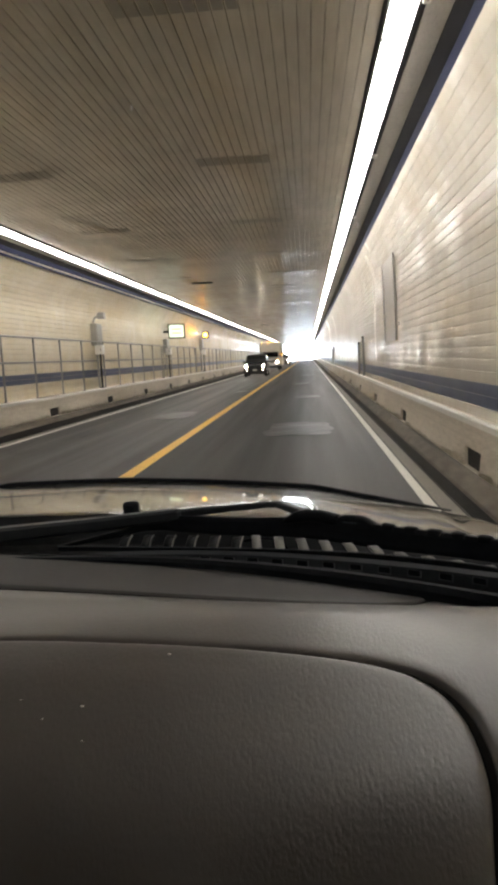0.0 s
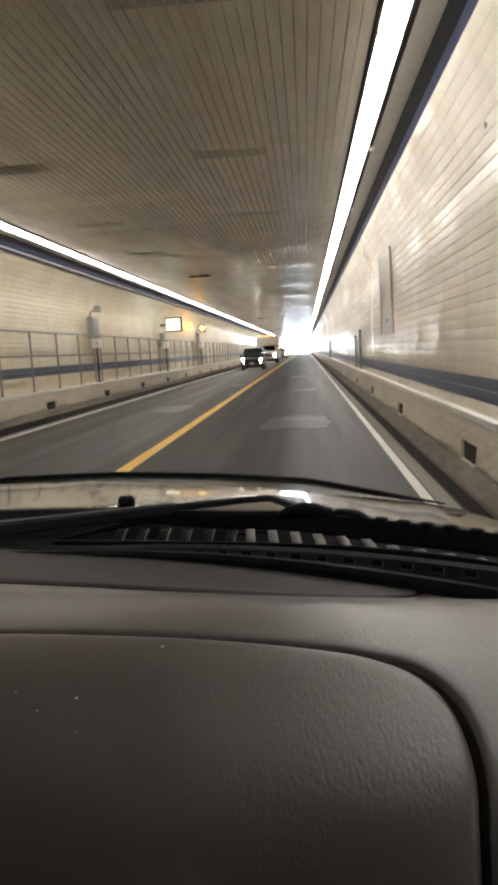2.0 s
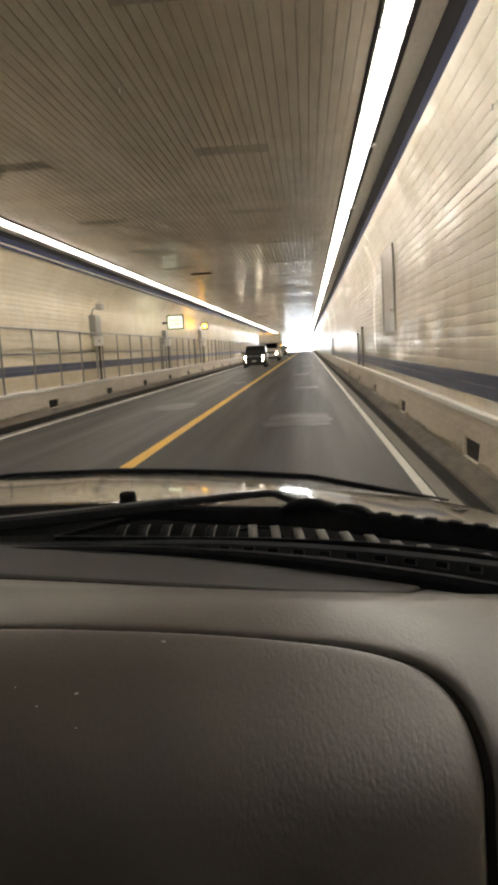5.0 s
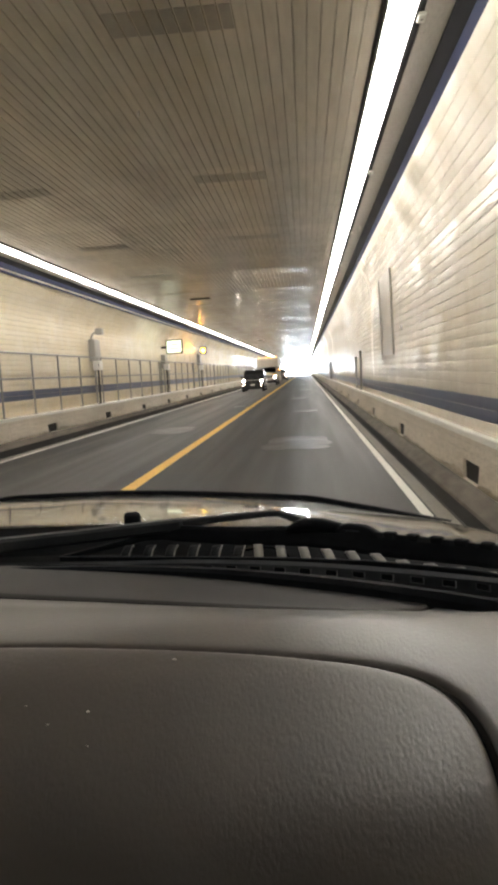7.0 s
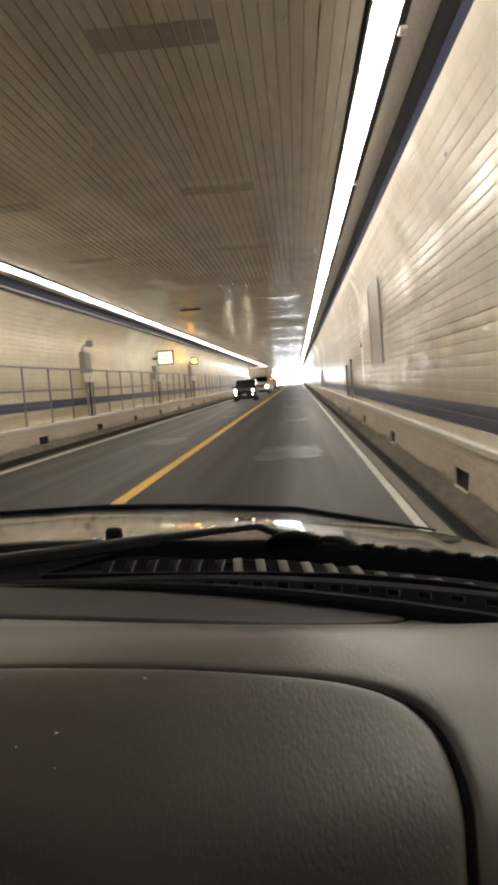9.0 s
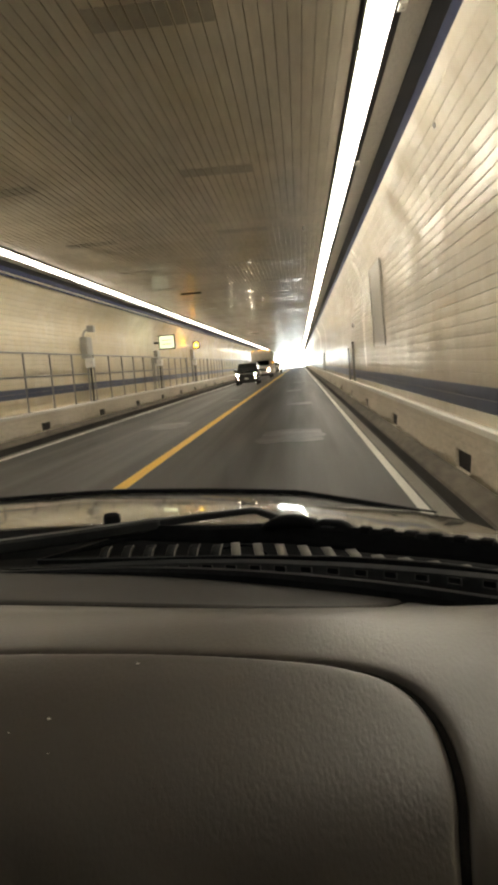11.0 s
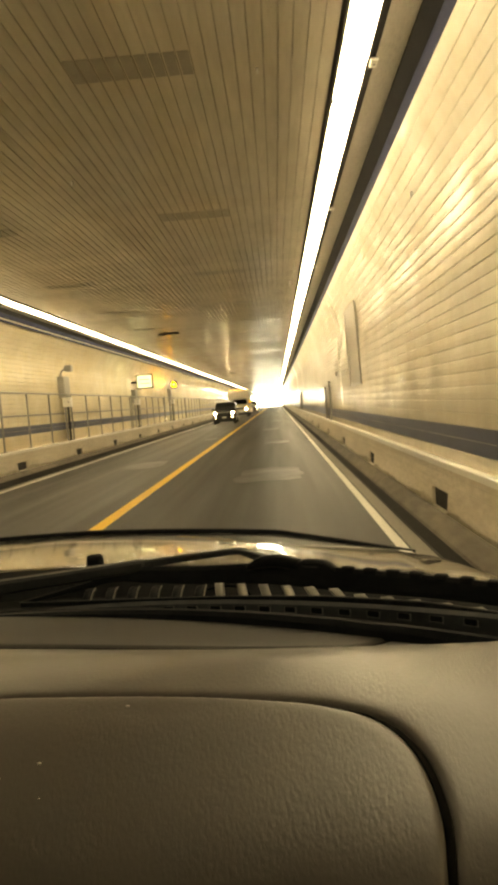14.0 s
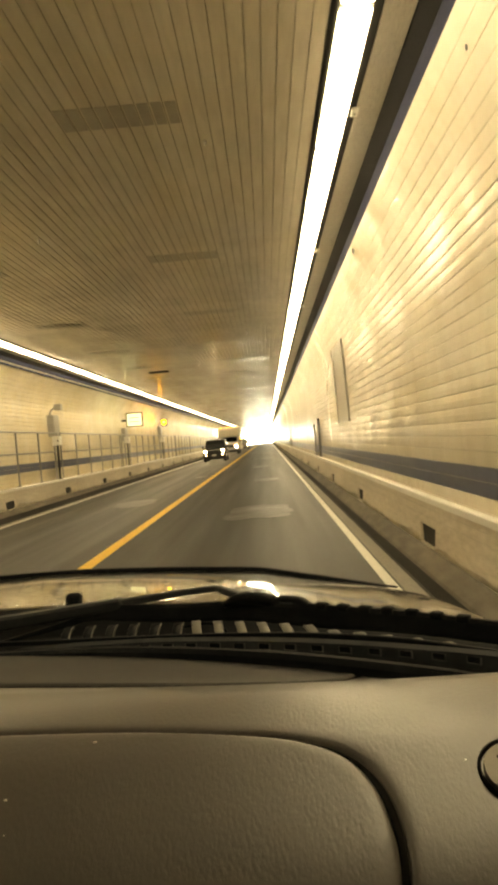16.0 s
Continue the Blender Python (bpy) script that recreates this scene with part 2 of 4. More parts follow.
def sweep(profile, y0, y1, closed=False, steps=1):
    """Carries a cross-section (x, z) along the tunnel."""
    bm = bmesh.new()
    rings = [[bm.verts.new((x, y0 + (y1 - y0) * k / steps, z)) for x, z in profile] for k in range(steps + 1)]
    n = len(profile)
    for a, b in zip(rings, rings[1:]):
        for i in range(n if closed else n - 1):
            bm.faces.new((a[i], a[(i + 1) % n], b[(i + 1) % n], b[i]))
    if closed:
        bm.faces.new(rings[0]), bm.faces.new(rings[-1])
    return bm


def smooth_line(points, n=10):
    """A Catmull-Rom curve through a few points."""
    p = [Vector(q) for q in points]
    p = [2 * p[0] - p[1]] + p + [2 * p[-1] - p[-2]]
    out = []
    for a, b, c, d in zip(p, p[1:], p[2:], p[3:]):
        for k in range(n):
            t = k / n
            out.append(0.5 * (2 * b + (c - a) * t + (2 * a - 5 * b + 4 * c - d) * t * t + (3 * b - a - 3 * c + d) * t ** 3))
    return out + [p[-2]]


def ribbon_bar(line, widths, heights):
    """A bar of box section along a line; widths across, heights up."""
    bm = bmesh.new()
    rings = []
    for i, p in enumerate(line):
        d = (line[min(i + 1, len(line) - 1)] - line[max(i - 1, 0)]).normalized()
        s = d.cross(Vector((0, 0, 1))).normalized()
        u = s.cross(d).normalized()
        w, h = widths[i] / 2, heights[i] / 2
        rings.append([bm.verts.new(p + s * a * w + u * c * h) for a, c in ((-1, -.6), (-.7, -1), (.7, -1), (1, -.6), (1, .6), (.7, 1), (-.7, 1), (-1, .6))])
    for a, b in zip(rings, rings[1:]):
        for i in range(8):
            bm.faces.new((a[i], a[(i + 1) % 8], b[(i + 1) % 8], b[i]))
    bm.faces.new(rings[0]), bm.faces.new(rings[-1])
    return bm


# ---- the tunnel ----
CX = -2.48                 # middle of the road; the car's lane is to the right of it
BACK, PORTAL = -24.0, 212.0
CEIL = 4.25
LEDGE_TOP = 0.777
WALL_TOP = 4.015


def wall_u(z, side=1):
    """Half width of the tiled lining at height z: upright below, curving in under the cove."""
    foot = 4.20 if side > 0 else 4.45
    return foot - (foot - 3.91) * (max(0.0, z - 3.0) / (WALL_TOP - 3.0)) ** 2


ground = linked("ground", boxed(-600, 600, PORTAL + 0.02, 2500, -0.6, -0.02), GRAVEL, kind="structure")
tagged(ground, "pale open ground beyond the tunnel portal", "ground")
road = linked("road", boxed(CX - 3.88, CX + 3.88, BACK, PORTAL + 60, -0.4, 0.0), ASPHALT, kind="structure")
tagged(road, "dark grey worn asphalt road through the tunnel", "road")
for u, w, mat, text in ((-3.615, 0.105, WHITE_PAINT, "solid white edge line on asphalt"), (3.615, 0.105, WHITE_PAINT, "solid white edge line on asphalt"),
                        (0.0, 0.2, YELLOW_PAINT, "solid yellow centre line on asphalt")):
    part("road_line", sweep([(CX + u - w / 2, 0.002), (CX + u - w / 2 + 0.005, 0.006), (CX + u + w / 2 - 0.005, 0.006), (CX + u + w / 2, 0.002)], BACK, PORTAL + 60, True),
         mat, road, text)

PITCH = 5.05               # spacing of the drain openings and ceiling hatches


def kerb_and_ledge(side):
    """Kerb, sloping gutter stone and the ledge face with its square drain openings."""
    name = "right" if side > 0 else "left"
    X = lambda u: CX + side * u
    kerb = linked("kerb_" + name, sweep([(X(3.88), -0.05), (X(3.888), 0.135), (X(3.908), 0.165), (X(4.04), 0.248), (X(4.085), 0.268), (X(4.30), 0.268), (X(4.30), -0.05)], BACK, PORTAL, True), KERB, kind="structure")
    tagged(kerb, "stained concrete kerb with a sloping top", "kerb")
    # Near-black strips hold grime and, in the same colour, the kerb's shade.
    part("gutter", sweep([(X(3.845), 0.006), (X(3.845), 0.009), (X(3.878), 0.014), (X(3.878), 0.006)], BACK, PORTAL, True), GUTTER, kerb, "black grime and painted shade along the kerb's foot")
    part("gutter", sweep([(X(3.876), 0.006), (X(3.886), 0.150), (X(3.880), 0.151), (X(3.869), 0.010)], BACK, PORTAL, True), GUTTER, kerb, "black grime and painted shade on the kerb face")
    part("apron", sweep([(X(3.69), 0.001), (X(3.69), 0.004), (X(3.86), 0.005), (X(3.86), 0.001)], BACK, PORTAL, True), APRON, kerb, "paler concrete gutter apron")
    ledge = linked("ledge_" + name, sweep([(X(4.30), 0.2), (X(4.30), LEDGE_TOP - 0.03), (X(4.75), LEDGE_TOP - 0.03), (X(4.75), 0.2)], BACK, PORTAL, True), CONCRETE, kind="structure")
    tagged(ledge, "painted concrete ledge with square drain openings" if side > 0 else "raised concrete walkway with square drain openings in its face", "ledge")
    part("nosing", sweep([(X(4.112), 0.705), (X(4.112), LEDGE_TOP - 0.012), (X(4.126), LEDGE_TOP), (X(4.17), LEDGE_TOP), (X(4.17), 0.705)], BACK, PORTAL, True), NOSING, ledge, "white painted ledge edge")
    part("ledge_top", sweep([(X(4.17), 0.74), (X(4.17), LEDGE_TOP - 0.004), (X(4.47), LEDGE_TOP - 0.004), (X(4.47), 0.74)], BACK, PORTAL, True), LEDGE, ledge)
    for z in (0.56, 0.65):
        fx = 4.075 + 0.055 * (z - 0.22) / 0.555
        part("ledge_joint", sweep([(X(fx - 0.0015), z), (X(fx + 0.004), z), (X(fx + 0.004), z + 0.006), (X(fx - 0.0015), z + 0.006)], BACK, PORTAL, True), GROUT, ledge, "tile joint in the ledge face")
    # one bay of the face, with its opening
    w, zb, zt = 0.33, 0.272, 0.475
    bm = bmesh.new()
    fu = lambda z: X(4.075 + 0.055 * (z - 0.22) / 0.555)
    for y0, y1, z0, z1 in ((0, PITCH / 2 - w, 0.24, 0.705), (PITCH / 2 + w, PITCH - 0.006, 0.24, 0.705), (PITCH / 2 - w, PITCH / 2 + w, zt, 0.705), (PITCH / 2 - w, PITCH / 2 + w, 0.24, zb)):
        a = [bm.verts.new(c) for c in ((fu(z0), y0, z0), (fu(z0), y1, z0), (fu(z1), y1, z1), (fu(z1), y0, z1))]
        b = [bm.verts.new(c) for c in ((X(4.30), y0, z0), (X(4.30), y1, z0), (X(4.30), y1, z1), (X(4.30), y0, z1))]
        bm.faces.new(a), bm.faces.new(b)
        for i in range(4):
            bm.faces.new((a[i], a[(i + 1) % 4], b[(i + 1) % 4], b[i]))
    y = BACK + (3.2 if side > 0 else 3.3)
    first = part("ledge_panel", bm, LEDGE, ledge)
    first.location.y = y
    # Near-black block stands for the shade inside the opening.
    hole = part("drain_opening", boxed(min(X(4.125), X(4.29)), max(X(4.125), X(4.29)), PITCH / 2 - w, PITCH / 2 + w, zb, zt), HOLE_SHADE, ledge, "near-black block for the shade in a square drain opening")
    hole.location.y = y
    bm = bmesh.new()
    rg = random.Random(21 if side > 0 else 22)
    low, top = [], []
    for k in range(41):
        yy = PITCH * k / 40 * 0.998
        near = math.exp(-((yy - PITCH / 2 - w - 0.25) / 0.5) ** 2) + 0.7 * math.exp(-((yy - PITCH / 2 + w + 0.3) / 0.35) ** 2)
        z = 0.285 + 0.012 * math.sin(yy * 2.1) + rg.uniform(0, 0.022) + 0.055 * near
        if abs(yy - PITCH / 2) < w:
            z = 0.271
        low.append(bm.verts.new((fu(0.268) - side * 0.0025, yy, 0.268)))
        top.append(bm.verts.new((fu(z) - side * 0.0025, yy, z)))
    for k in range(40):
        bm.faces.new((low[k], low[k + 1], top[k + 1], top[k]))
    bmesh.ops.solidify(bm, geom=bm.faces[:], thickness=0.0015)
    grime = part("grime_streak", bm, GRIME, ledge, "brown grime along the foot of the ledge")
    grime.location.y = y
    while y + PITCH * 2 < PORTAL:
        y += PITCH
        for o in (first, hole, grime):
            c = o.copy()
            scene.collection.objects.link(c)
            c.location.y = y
    return ledge


kerb_and_ledge(1), kerb_and_ledge(-1)

COURSE = 0.1205


def tiled_wall(side):
    """The curved lining: courses of glazed tile with recessed joints, a blue band near the foot."""
    name = "wall_right" if side > 0 else "wall_left"
    X = lambda u: CX + side * u
    zs = [LEDGE_TOP - 0.05 + (WALL_TOP - LEDGE_TOP + 0.05) * k / 32 for k in range(33)]
    core = [(X(wall_u(z, side) + 0.012), z) for z in zs]
    wall = linked(name, sweep(core + [(X(5.3), WALL_TOP), (X(5.3), -0.4), (X(4.76), -0.4), (X(4.76), LEDGE_TOP - 0.05)], BACK, PORTAL, True), GROUT, kind="structure")
    tagged(wall, "curved tunnel wall of glossy cream tiles with a blue band", "wall")
    blue = (1, 2) if side > 0 else (3, 4)
    n = int((WALL_TOP - LEDGE_TOP) / COURSE)
    for k in range(n + 1):
        z0 = LEDGE_TOP + k * COURSE
        z1 = min(z0 + COURSE - 0.0055, WALL_TOP + 0.01)
        if z1 - z0 < 0.02:
            continue
        e = 0.004
        prof = [(X(wall_u(z0, side) + 0.014), z0), (X(wall_u(z0, side) + e * 0.5), z0), (X(wall_u(z0, side)), z0 + e), (X(wall_u((z0 + z1) / 2, side) - 0.0018), (z0 + z1) / 2),
                (X(wall_u(z1, side)), z1 - e), (X(wall_u(z1, side) + e * 0.5), z1), (X(wall_u(z1, side) + 0.014), z1)]
        part("tile_course", sweep(prof, BACK, PORTAL, True), BLUE_TILE if k in blue else TILE if side > 0 else TILE_AGED, wall, "dark blue tile course" if k in blue else "")
    return wall


wall_right, wall_left = tiled_wall(1), tiled_wall(-1)

# ceiling: long ribbed panels, one mesh
RIB = 6.4 / 56
prof = []


def vault(u):
    """The ceiling's slight arch."""
    return CEIL + 0.05 * (1 - min(1.0, abs(u) / 3.2) ** 2)


u = -3.2
while u < 3.2 - 1e-6:
    prof += [(CX + u + 0.0025, vault(u) + 0.011), (CX + u + 0.0055, vault(u)), (CX + u + RIB - 0.0055, vault(u + RIB)), (CX + u + RIB - 0.0025, vault(u + RIB) + 0.011)]
    u += RIB
prof += [(CX + 3.2, CEIL + 0.012), (CX + 4.6, CEIL + 0.012), (CX + 5.3, CEIL - 0.2), (CX + 5.3, CEIL + 0.6), (CX - 5.3, CEIL + 0.6), (CX - 5.3, CEIL - 0.2), (CX - 4.6, CEIL + 0.012)]
ceiling = linked("ceiling", sweep(prof, BACK, PORTAL, True), CEILING, kind="structure")
tagged(ceiling, "grey ribbed ceiling panels with faint stains", "ceiling")
y = -7.8
while y < PORTAL - 12:
    for k0, k1 in ((37, 46), (9, 18)):
        bm = bmesh.new()
        for k in range(k0, k1):
            u = -3.2 + k * RIB
            box(bm, CX + u + 0.012, CX + u + RIB - 0.012, y, y + 0.38, vault(u) - 0.007, vault(u) + 0.004)
        part("ceiling_hatch", bm, HATCH, ceiling, "darker slatted vent in the ceiling")
    y += 4.42
# A solid near-black block gives each slot its inner shade.
for y in (25.0, 60.3, 95.7):
    part("ceiling_slot", boxed(CX - 1.6, CX - 0.87, y, y + 0.32, CEIL + 0.015, CEIL + 0.07), HOLE_SHADE, ceiling, "near-black block for a ceiling slot's shade")
for side in (1, -1):
    X = lambda u: CX + side * u
    name = "right" if side > 0 else "left"
    cove = linked("trim_" + name, sweep([(X(3.55), CEIL - 0.015), (X(3.76), CEIL - 0.03), (X(3.76), CEIL + 0.01), (X(3.55), CEIL + 0.01)], BACK, PORTAL, True), COVE, kind="structure")
    tagged(cove, "grey cove strip beside the lamps with black and blue trim", "trim")
    # Solid black strip: the gap's shade is put into its colour.
    part("dark_joint", sweep([(X(3.765), CEIL - 0.02), (X(3.90), CEIL - 0.09), (X(3.96), CEIL - 0.09), (X(3.96), CEIL + 0.01), (X(3.765), CEIL + 0.01)], BACK, PORTAL, True), COVE_DARK, cove, "black strip for the shade in the joint")
    foot_u, foot_z = (3.905, WALL_TOP + 0.004) if side > 0 else (3.935, WALL_TOP - 0.065)
    part("blue_band", sweep([(X(3.885), CEIL - 0.10), (X(foot_u), foot_z), (X(4.0), foot_z), (X(4.0), CEIL - 0.10)], BACK, PORTAL, True), COVE_BLUE, cove, "blue trim over the tiles")
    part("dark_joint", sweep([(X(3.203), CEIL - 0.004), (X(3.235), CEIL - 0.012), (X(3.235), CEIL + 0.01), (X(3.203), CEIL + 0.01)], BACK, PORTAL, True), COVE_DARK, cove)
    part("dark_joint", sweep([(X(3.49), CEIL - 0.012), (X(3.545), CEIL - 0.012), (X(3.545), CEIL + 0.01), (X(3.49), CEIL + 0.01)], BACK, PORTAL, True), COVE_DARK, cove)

    y = 1.53
    while y < 100:
        # Pale blocks are added for small bright specks beside the lamps.
        fit = part("fitting", boxed(min(X(3.50), X(3.57)), max(X(3.50), X(3.57)), y - 0.07, y + 0.07, CEIL - 0.045, CEIL - 0.012, bevel=0.012), NOSING, cove, "small pale block added for a bright speck")
        part("screw", rod(bmesh.new(), (X(3.535), y, CEIL - 0.045), (X(3.535), y, CEIL - 0.05), 0.012, 8), STEEL_BOX, fit)
        y += 4.32 if side > 0 else 8.64

# far end and rear closure
end = linked("wall_back", boxed(CX - 5.3, CX + 5.3, BACK - 0.4, BACK, -0.4, 4.85), CONCRETE, kind="structure")
tagged(end, "plain concrete closing wall", "wall")
haze = linked("backdrop", boxed(-70, 70, PORTAL + 70, PORTAL + 70.5, -1, 60), DAYLIGHT, kind="structure")
tagged(haze, "white glaring daylight beyond the portal", "backdrop")

# lamps
LAMP = 2.16


def tube_light():
    """A flush fluorescent lamp: enamel tray with a bright lens."""
    e = new("ceiling_light")
    bm = bmesh.new()
    box(bm, -0.125, 0.125, 0, LAMP - 0.004, 0.0, 0.03, bevel=0.003)
    part("tray", bm, COVE, e)
    part("lens", sweep([(-0.112, 0.0), (-0.104, -0.030), (-0.085, -0.040), (0.085, -0.040), (0.104, -0.030), (0.112, 0.0)], 0.05, LAMP - 0.075, True), TUBE, e, "white glowing lens")
    part("bezel", sweep([(0.112, 0.004), (0.112, -0.014), (0.132, -0.014), (0.138, 0.004)], 0.0, LAMP - 0.006, True), BLACK_METAL, e, "dark lamp frame")
    part("bezel", sweep([(-0.112, 0.004), (-0.112, -0.010), (-0.128, -0.010), (-0.134, 0.004)], 0.0, LAMP - 0.006, True), BLACK_METAL, e, "dark lamp frame")
    return tagged(e, "long flush fluorescent lamp glowing white", "lamp", "tunnel lamps")


lamp = tube_light()
k = 0
for side in (1, -1):
    y = BACK + 0.3
    while y + LAMP < PORTAL:
        m = pose(CX + side * 3.362, y, CEIL - 0.022)
        if k:
            copy_thing(lamp, m)
        else:
            lamp.matrix_basis = m
        k += 1
        y += LAMP


# railing along the walkway
def railing(bays=5, bay=1.8):
    e = new("railing")
    n = bays * bay
    for k in range(bays + 1):
        bm = bmesh.new()
        rod(bm, (0, k * bay, LEDGE_TOP), (0, k * bay, 2.26), 0.024, 8)
        part("post", bm, RAIL, e)
        part("foot", boxed(-0.05, 0.05, k * bay - 0.05, k * bay + 0.05, LEDGE_TOP, LEDGE_TOP + 0.012, bevel=0.003), RAIL, e)
    for z in (1.66, 2.26):
        part("rail", rod(bmesh.new(), (0, -0.02, z), (0, n + 0.02, z), 0.022, 8), RAIL, e)
    return tagged(e, "grey steel pipe railing on the walkway", "railing", "walkway railings")


first = railing()
y, k = -15.2, 0
while y < PORTAL - 12:
    m = pose(CX - 4.22, y, 0)
    if k:
        copy_thing(first, m)
    else:
        first.matrix_basis = m
    k += 1
    y += 9.35


# wall fittings
def station(e):
    """A white telephone box on a dark post, with a conduit beside it."""
    box_ = part("phone_box", boxed(0.12, 0.36, -0.36, -0.06, 1.86, 2.16, bevel=0.015), NOSING, e, "small white telephone box")
    part("box_door", boxed(0.15, 0.33, -0.372, -0.36, 1.89, 2.13, bevel=0.004), NOSING, box_)
    part("latch", boxed(0.30, 0.325, -0.38, -0.372, 1.98, 2.04, bevel=0.003), BLACK_METAL, box_)
    part("stand", rod(bmesh.new(), (0.24, -0.2, LEDGE_TOP), (0.24, -0.2, 1.86), 0.032, 10), BLACK_METAL, e, "dark stand post")
    part("stand_foot", rod(bmesh.new(), (0.24, -0.2, LEDGE_TOP), (0.24, -0.2, LEDGE_TOP + 0.02), 0.085, 14), BLACK_METAL, e)


def signal_box(lit):
    """Wall cabinets with a conduit, and an amber lamp where lit."""
    e = new("wall_signal" if lit else "wall_cabinet")
    part("cabinet", boxed(0, 0.2, -0.3, 0.3, 2.15, 2.85, bevel=0.015), STEEL_BOX, e, "grey enamel cabinet")
    part("door", boxed(0.2, 0.215, -0.26, 0.26, 2.2, 2.8, bevel=0.005), STEEL_BOX, e)
    station(e)
    part("conduit", rod(bmesh.new(), (0.05, 0.1, 0.79), (0.05, 0.1, 2.2), 0.035, 10), STEEL_BOX, e)
    arm_line = smooth_line([(0.0, 0, 2.72), (0.03, 0, 2.92), (0.12, 0, 3.06), (0.30, 0, 3.10)], 5)
    part("bracket", ribbon_bar(arm_line, [0.05] * len(arm_line), [0.05] * len(arm_line)), STEEL_BOX, e, "curved grey bracket")
    if lit:
        head = part("signal_head", boxed(0.24, 0.62, -0.16, 0.14, 2.88, 3.32, bevel=0.03), BLACK_METAL, e, "black signal housing")
        part("lens", rod(bmesh.new(), (0.43, -0.17, 3.1), (0.43, -0.20, 3.1), 0.14, 20, 0.12), AMBER, head, "amber glowing lens")
        bm = bmesh.new()
        for i in range(9):
            a0, a1 = math.pi * i / 9, math.pi * (i + 1) / 9
            v = [bm.verts.new((0.43 + 0.155 * math.cos(a), yy, 3.1 + 0.155 * math.sin(a))) for a in (a0, a1) for yy in (-0.16, -0.36)]
            bm.faces.new((v[0], v[1], v[3], v[2]))
        bmesh.ops.solidify(bm, geom=bm.faces[:], thickness=0.01)
        part("visor", bm, BLACK_METAL, head)
    else:
        part("flood_lamp", boxed(0.2, 0.42, -0.12, 0.10, 3.0, 3.2, bevel=0.02), STEEL_BOX, e, "small pale lamp head")
    return e


def lit_sign():
    e = new("lit_sign")
    part("housing", boxed(0.25, 1.05, -0.09, 0.09, 2.62, 3.3, bevel=0.02), BLACK_METAL, e, "dark sign housing")
    part("face", boxed(0.31, 0.99, -0.1, -0.088, 2.68, 3.24, bevel=0.004), SIGN_FACE, e, "glowing pale face")
    part("bracket", boxed(0.0, 0.26, -0.04, 0.04, 2.9, 3.0, bevel=0.006), BLACK_METAL, e)
    part("cabinet", boxed(0, 0.2, -0.28, 0.28, 1.95, 2.6, bevel=0.015), STEEL_BOX, e, "grey enamel cabinet")
    station(e)
    part("conduit", rod(bmesh.new(), (0.05, 0.1, 0.79), (0.05, 0.1, 2.0), 0.035, 10), STEEL_BOX, e)
    for z in (2.83, 3.02):
        part("mark", boxed(0.40, 0.90, -0.104, -0.0995, z, z + 0.07), STEEL_BOX, e, "grey bar of writing")
    return tagged(e, "small illuminated sign over a grey cabinet on the tiled wall", "sign")


LW = lambda z: CX - wall_u(z, -1)
b = signal_box(False)
b.location = (LW(2.3) + 0.01, 22.0, 0)
tagged(b, "grey cabinets and conduit on the tiled wall", "cabinet")
b = signal_box(True)
b.location = (LW(2.3) + 0.01, 44.0, 0)
tagged(b, "black signal with a lit amber lamp over grey cabinets", "signal")
b = lit_sign()
b.location = (LW(2.3) + 0.01, 33.0, 0)

# right wall: access panel and marker posts
e = new("access_panel")
bm = bmesh.new()
z0, z1 = 1.70, 3.34
vs = []
for z in (z0, (z0 + z1) / 2, z1):
    vs.append([bm.verts.new((CX + wall_u(z) + dx, yy, z)) for dx, yy in ((-0.012, 13.5), (-0.012, 15.4), (0.01, 15.4), (0.01, 13.5))])
for a, c in zip(vs, vs[1:]):
    for i in range(4):
        bm.faces.new((a[i], a[(i + 1) % 4], c[(i + 1) % 4], c[i]))
bm.faces.new(vs[0]), bm.faces.new(vs[-1])
part("panel", bm, PANEL_STEEL, e, "dull steel panel")
for yy in (13.47, 15.40):
    bm = bmesh.new()
    rod(bm, (CX + wall_u(z0) - 0.012, yy + 0.015, z0), (CX + wall_u(z1) - 0.012, yy + 0.015, z1), 0.012, 6)
    part("frame", bm, STEEL_BOX, e)
tagged(e, "tall dull metal access panel set in the tiled wall", "panel")


def marker_post(h):
    e = new("marker_post")
    part("post", boxed(-0.026, 0.034, -0.05, 0.05, LEDGE_TOP, LEDGE_TOP + h, bevel=0.008), RAIL, e)
    part("cap", boxed(-0.03, 0.038, -0.055, 0.055, LEDGE_TOP + h, LEDGE_TOP + h + 0.05, bevel=0.01), BLACK_METAL, e)
    part("foot", boxed(-0.03, 0.038, -0.07, 0.07, LEDGE_TOP, LEDGE_TOP + 0.02, bevel=0.004), RAIL, e)
    return tagged(e, "slim dark marker post standing on the ledge", "post", "marker posts")


for yy, h in ((21.3, 1.15), (23.2, 1.0), (46.0, 1.15), (48.3, 1.0)):
    marker_post(h).location = (CX + 4.158, yy, 0)

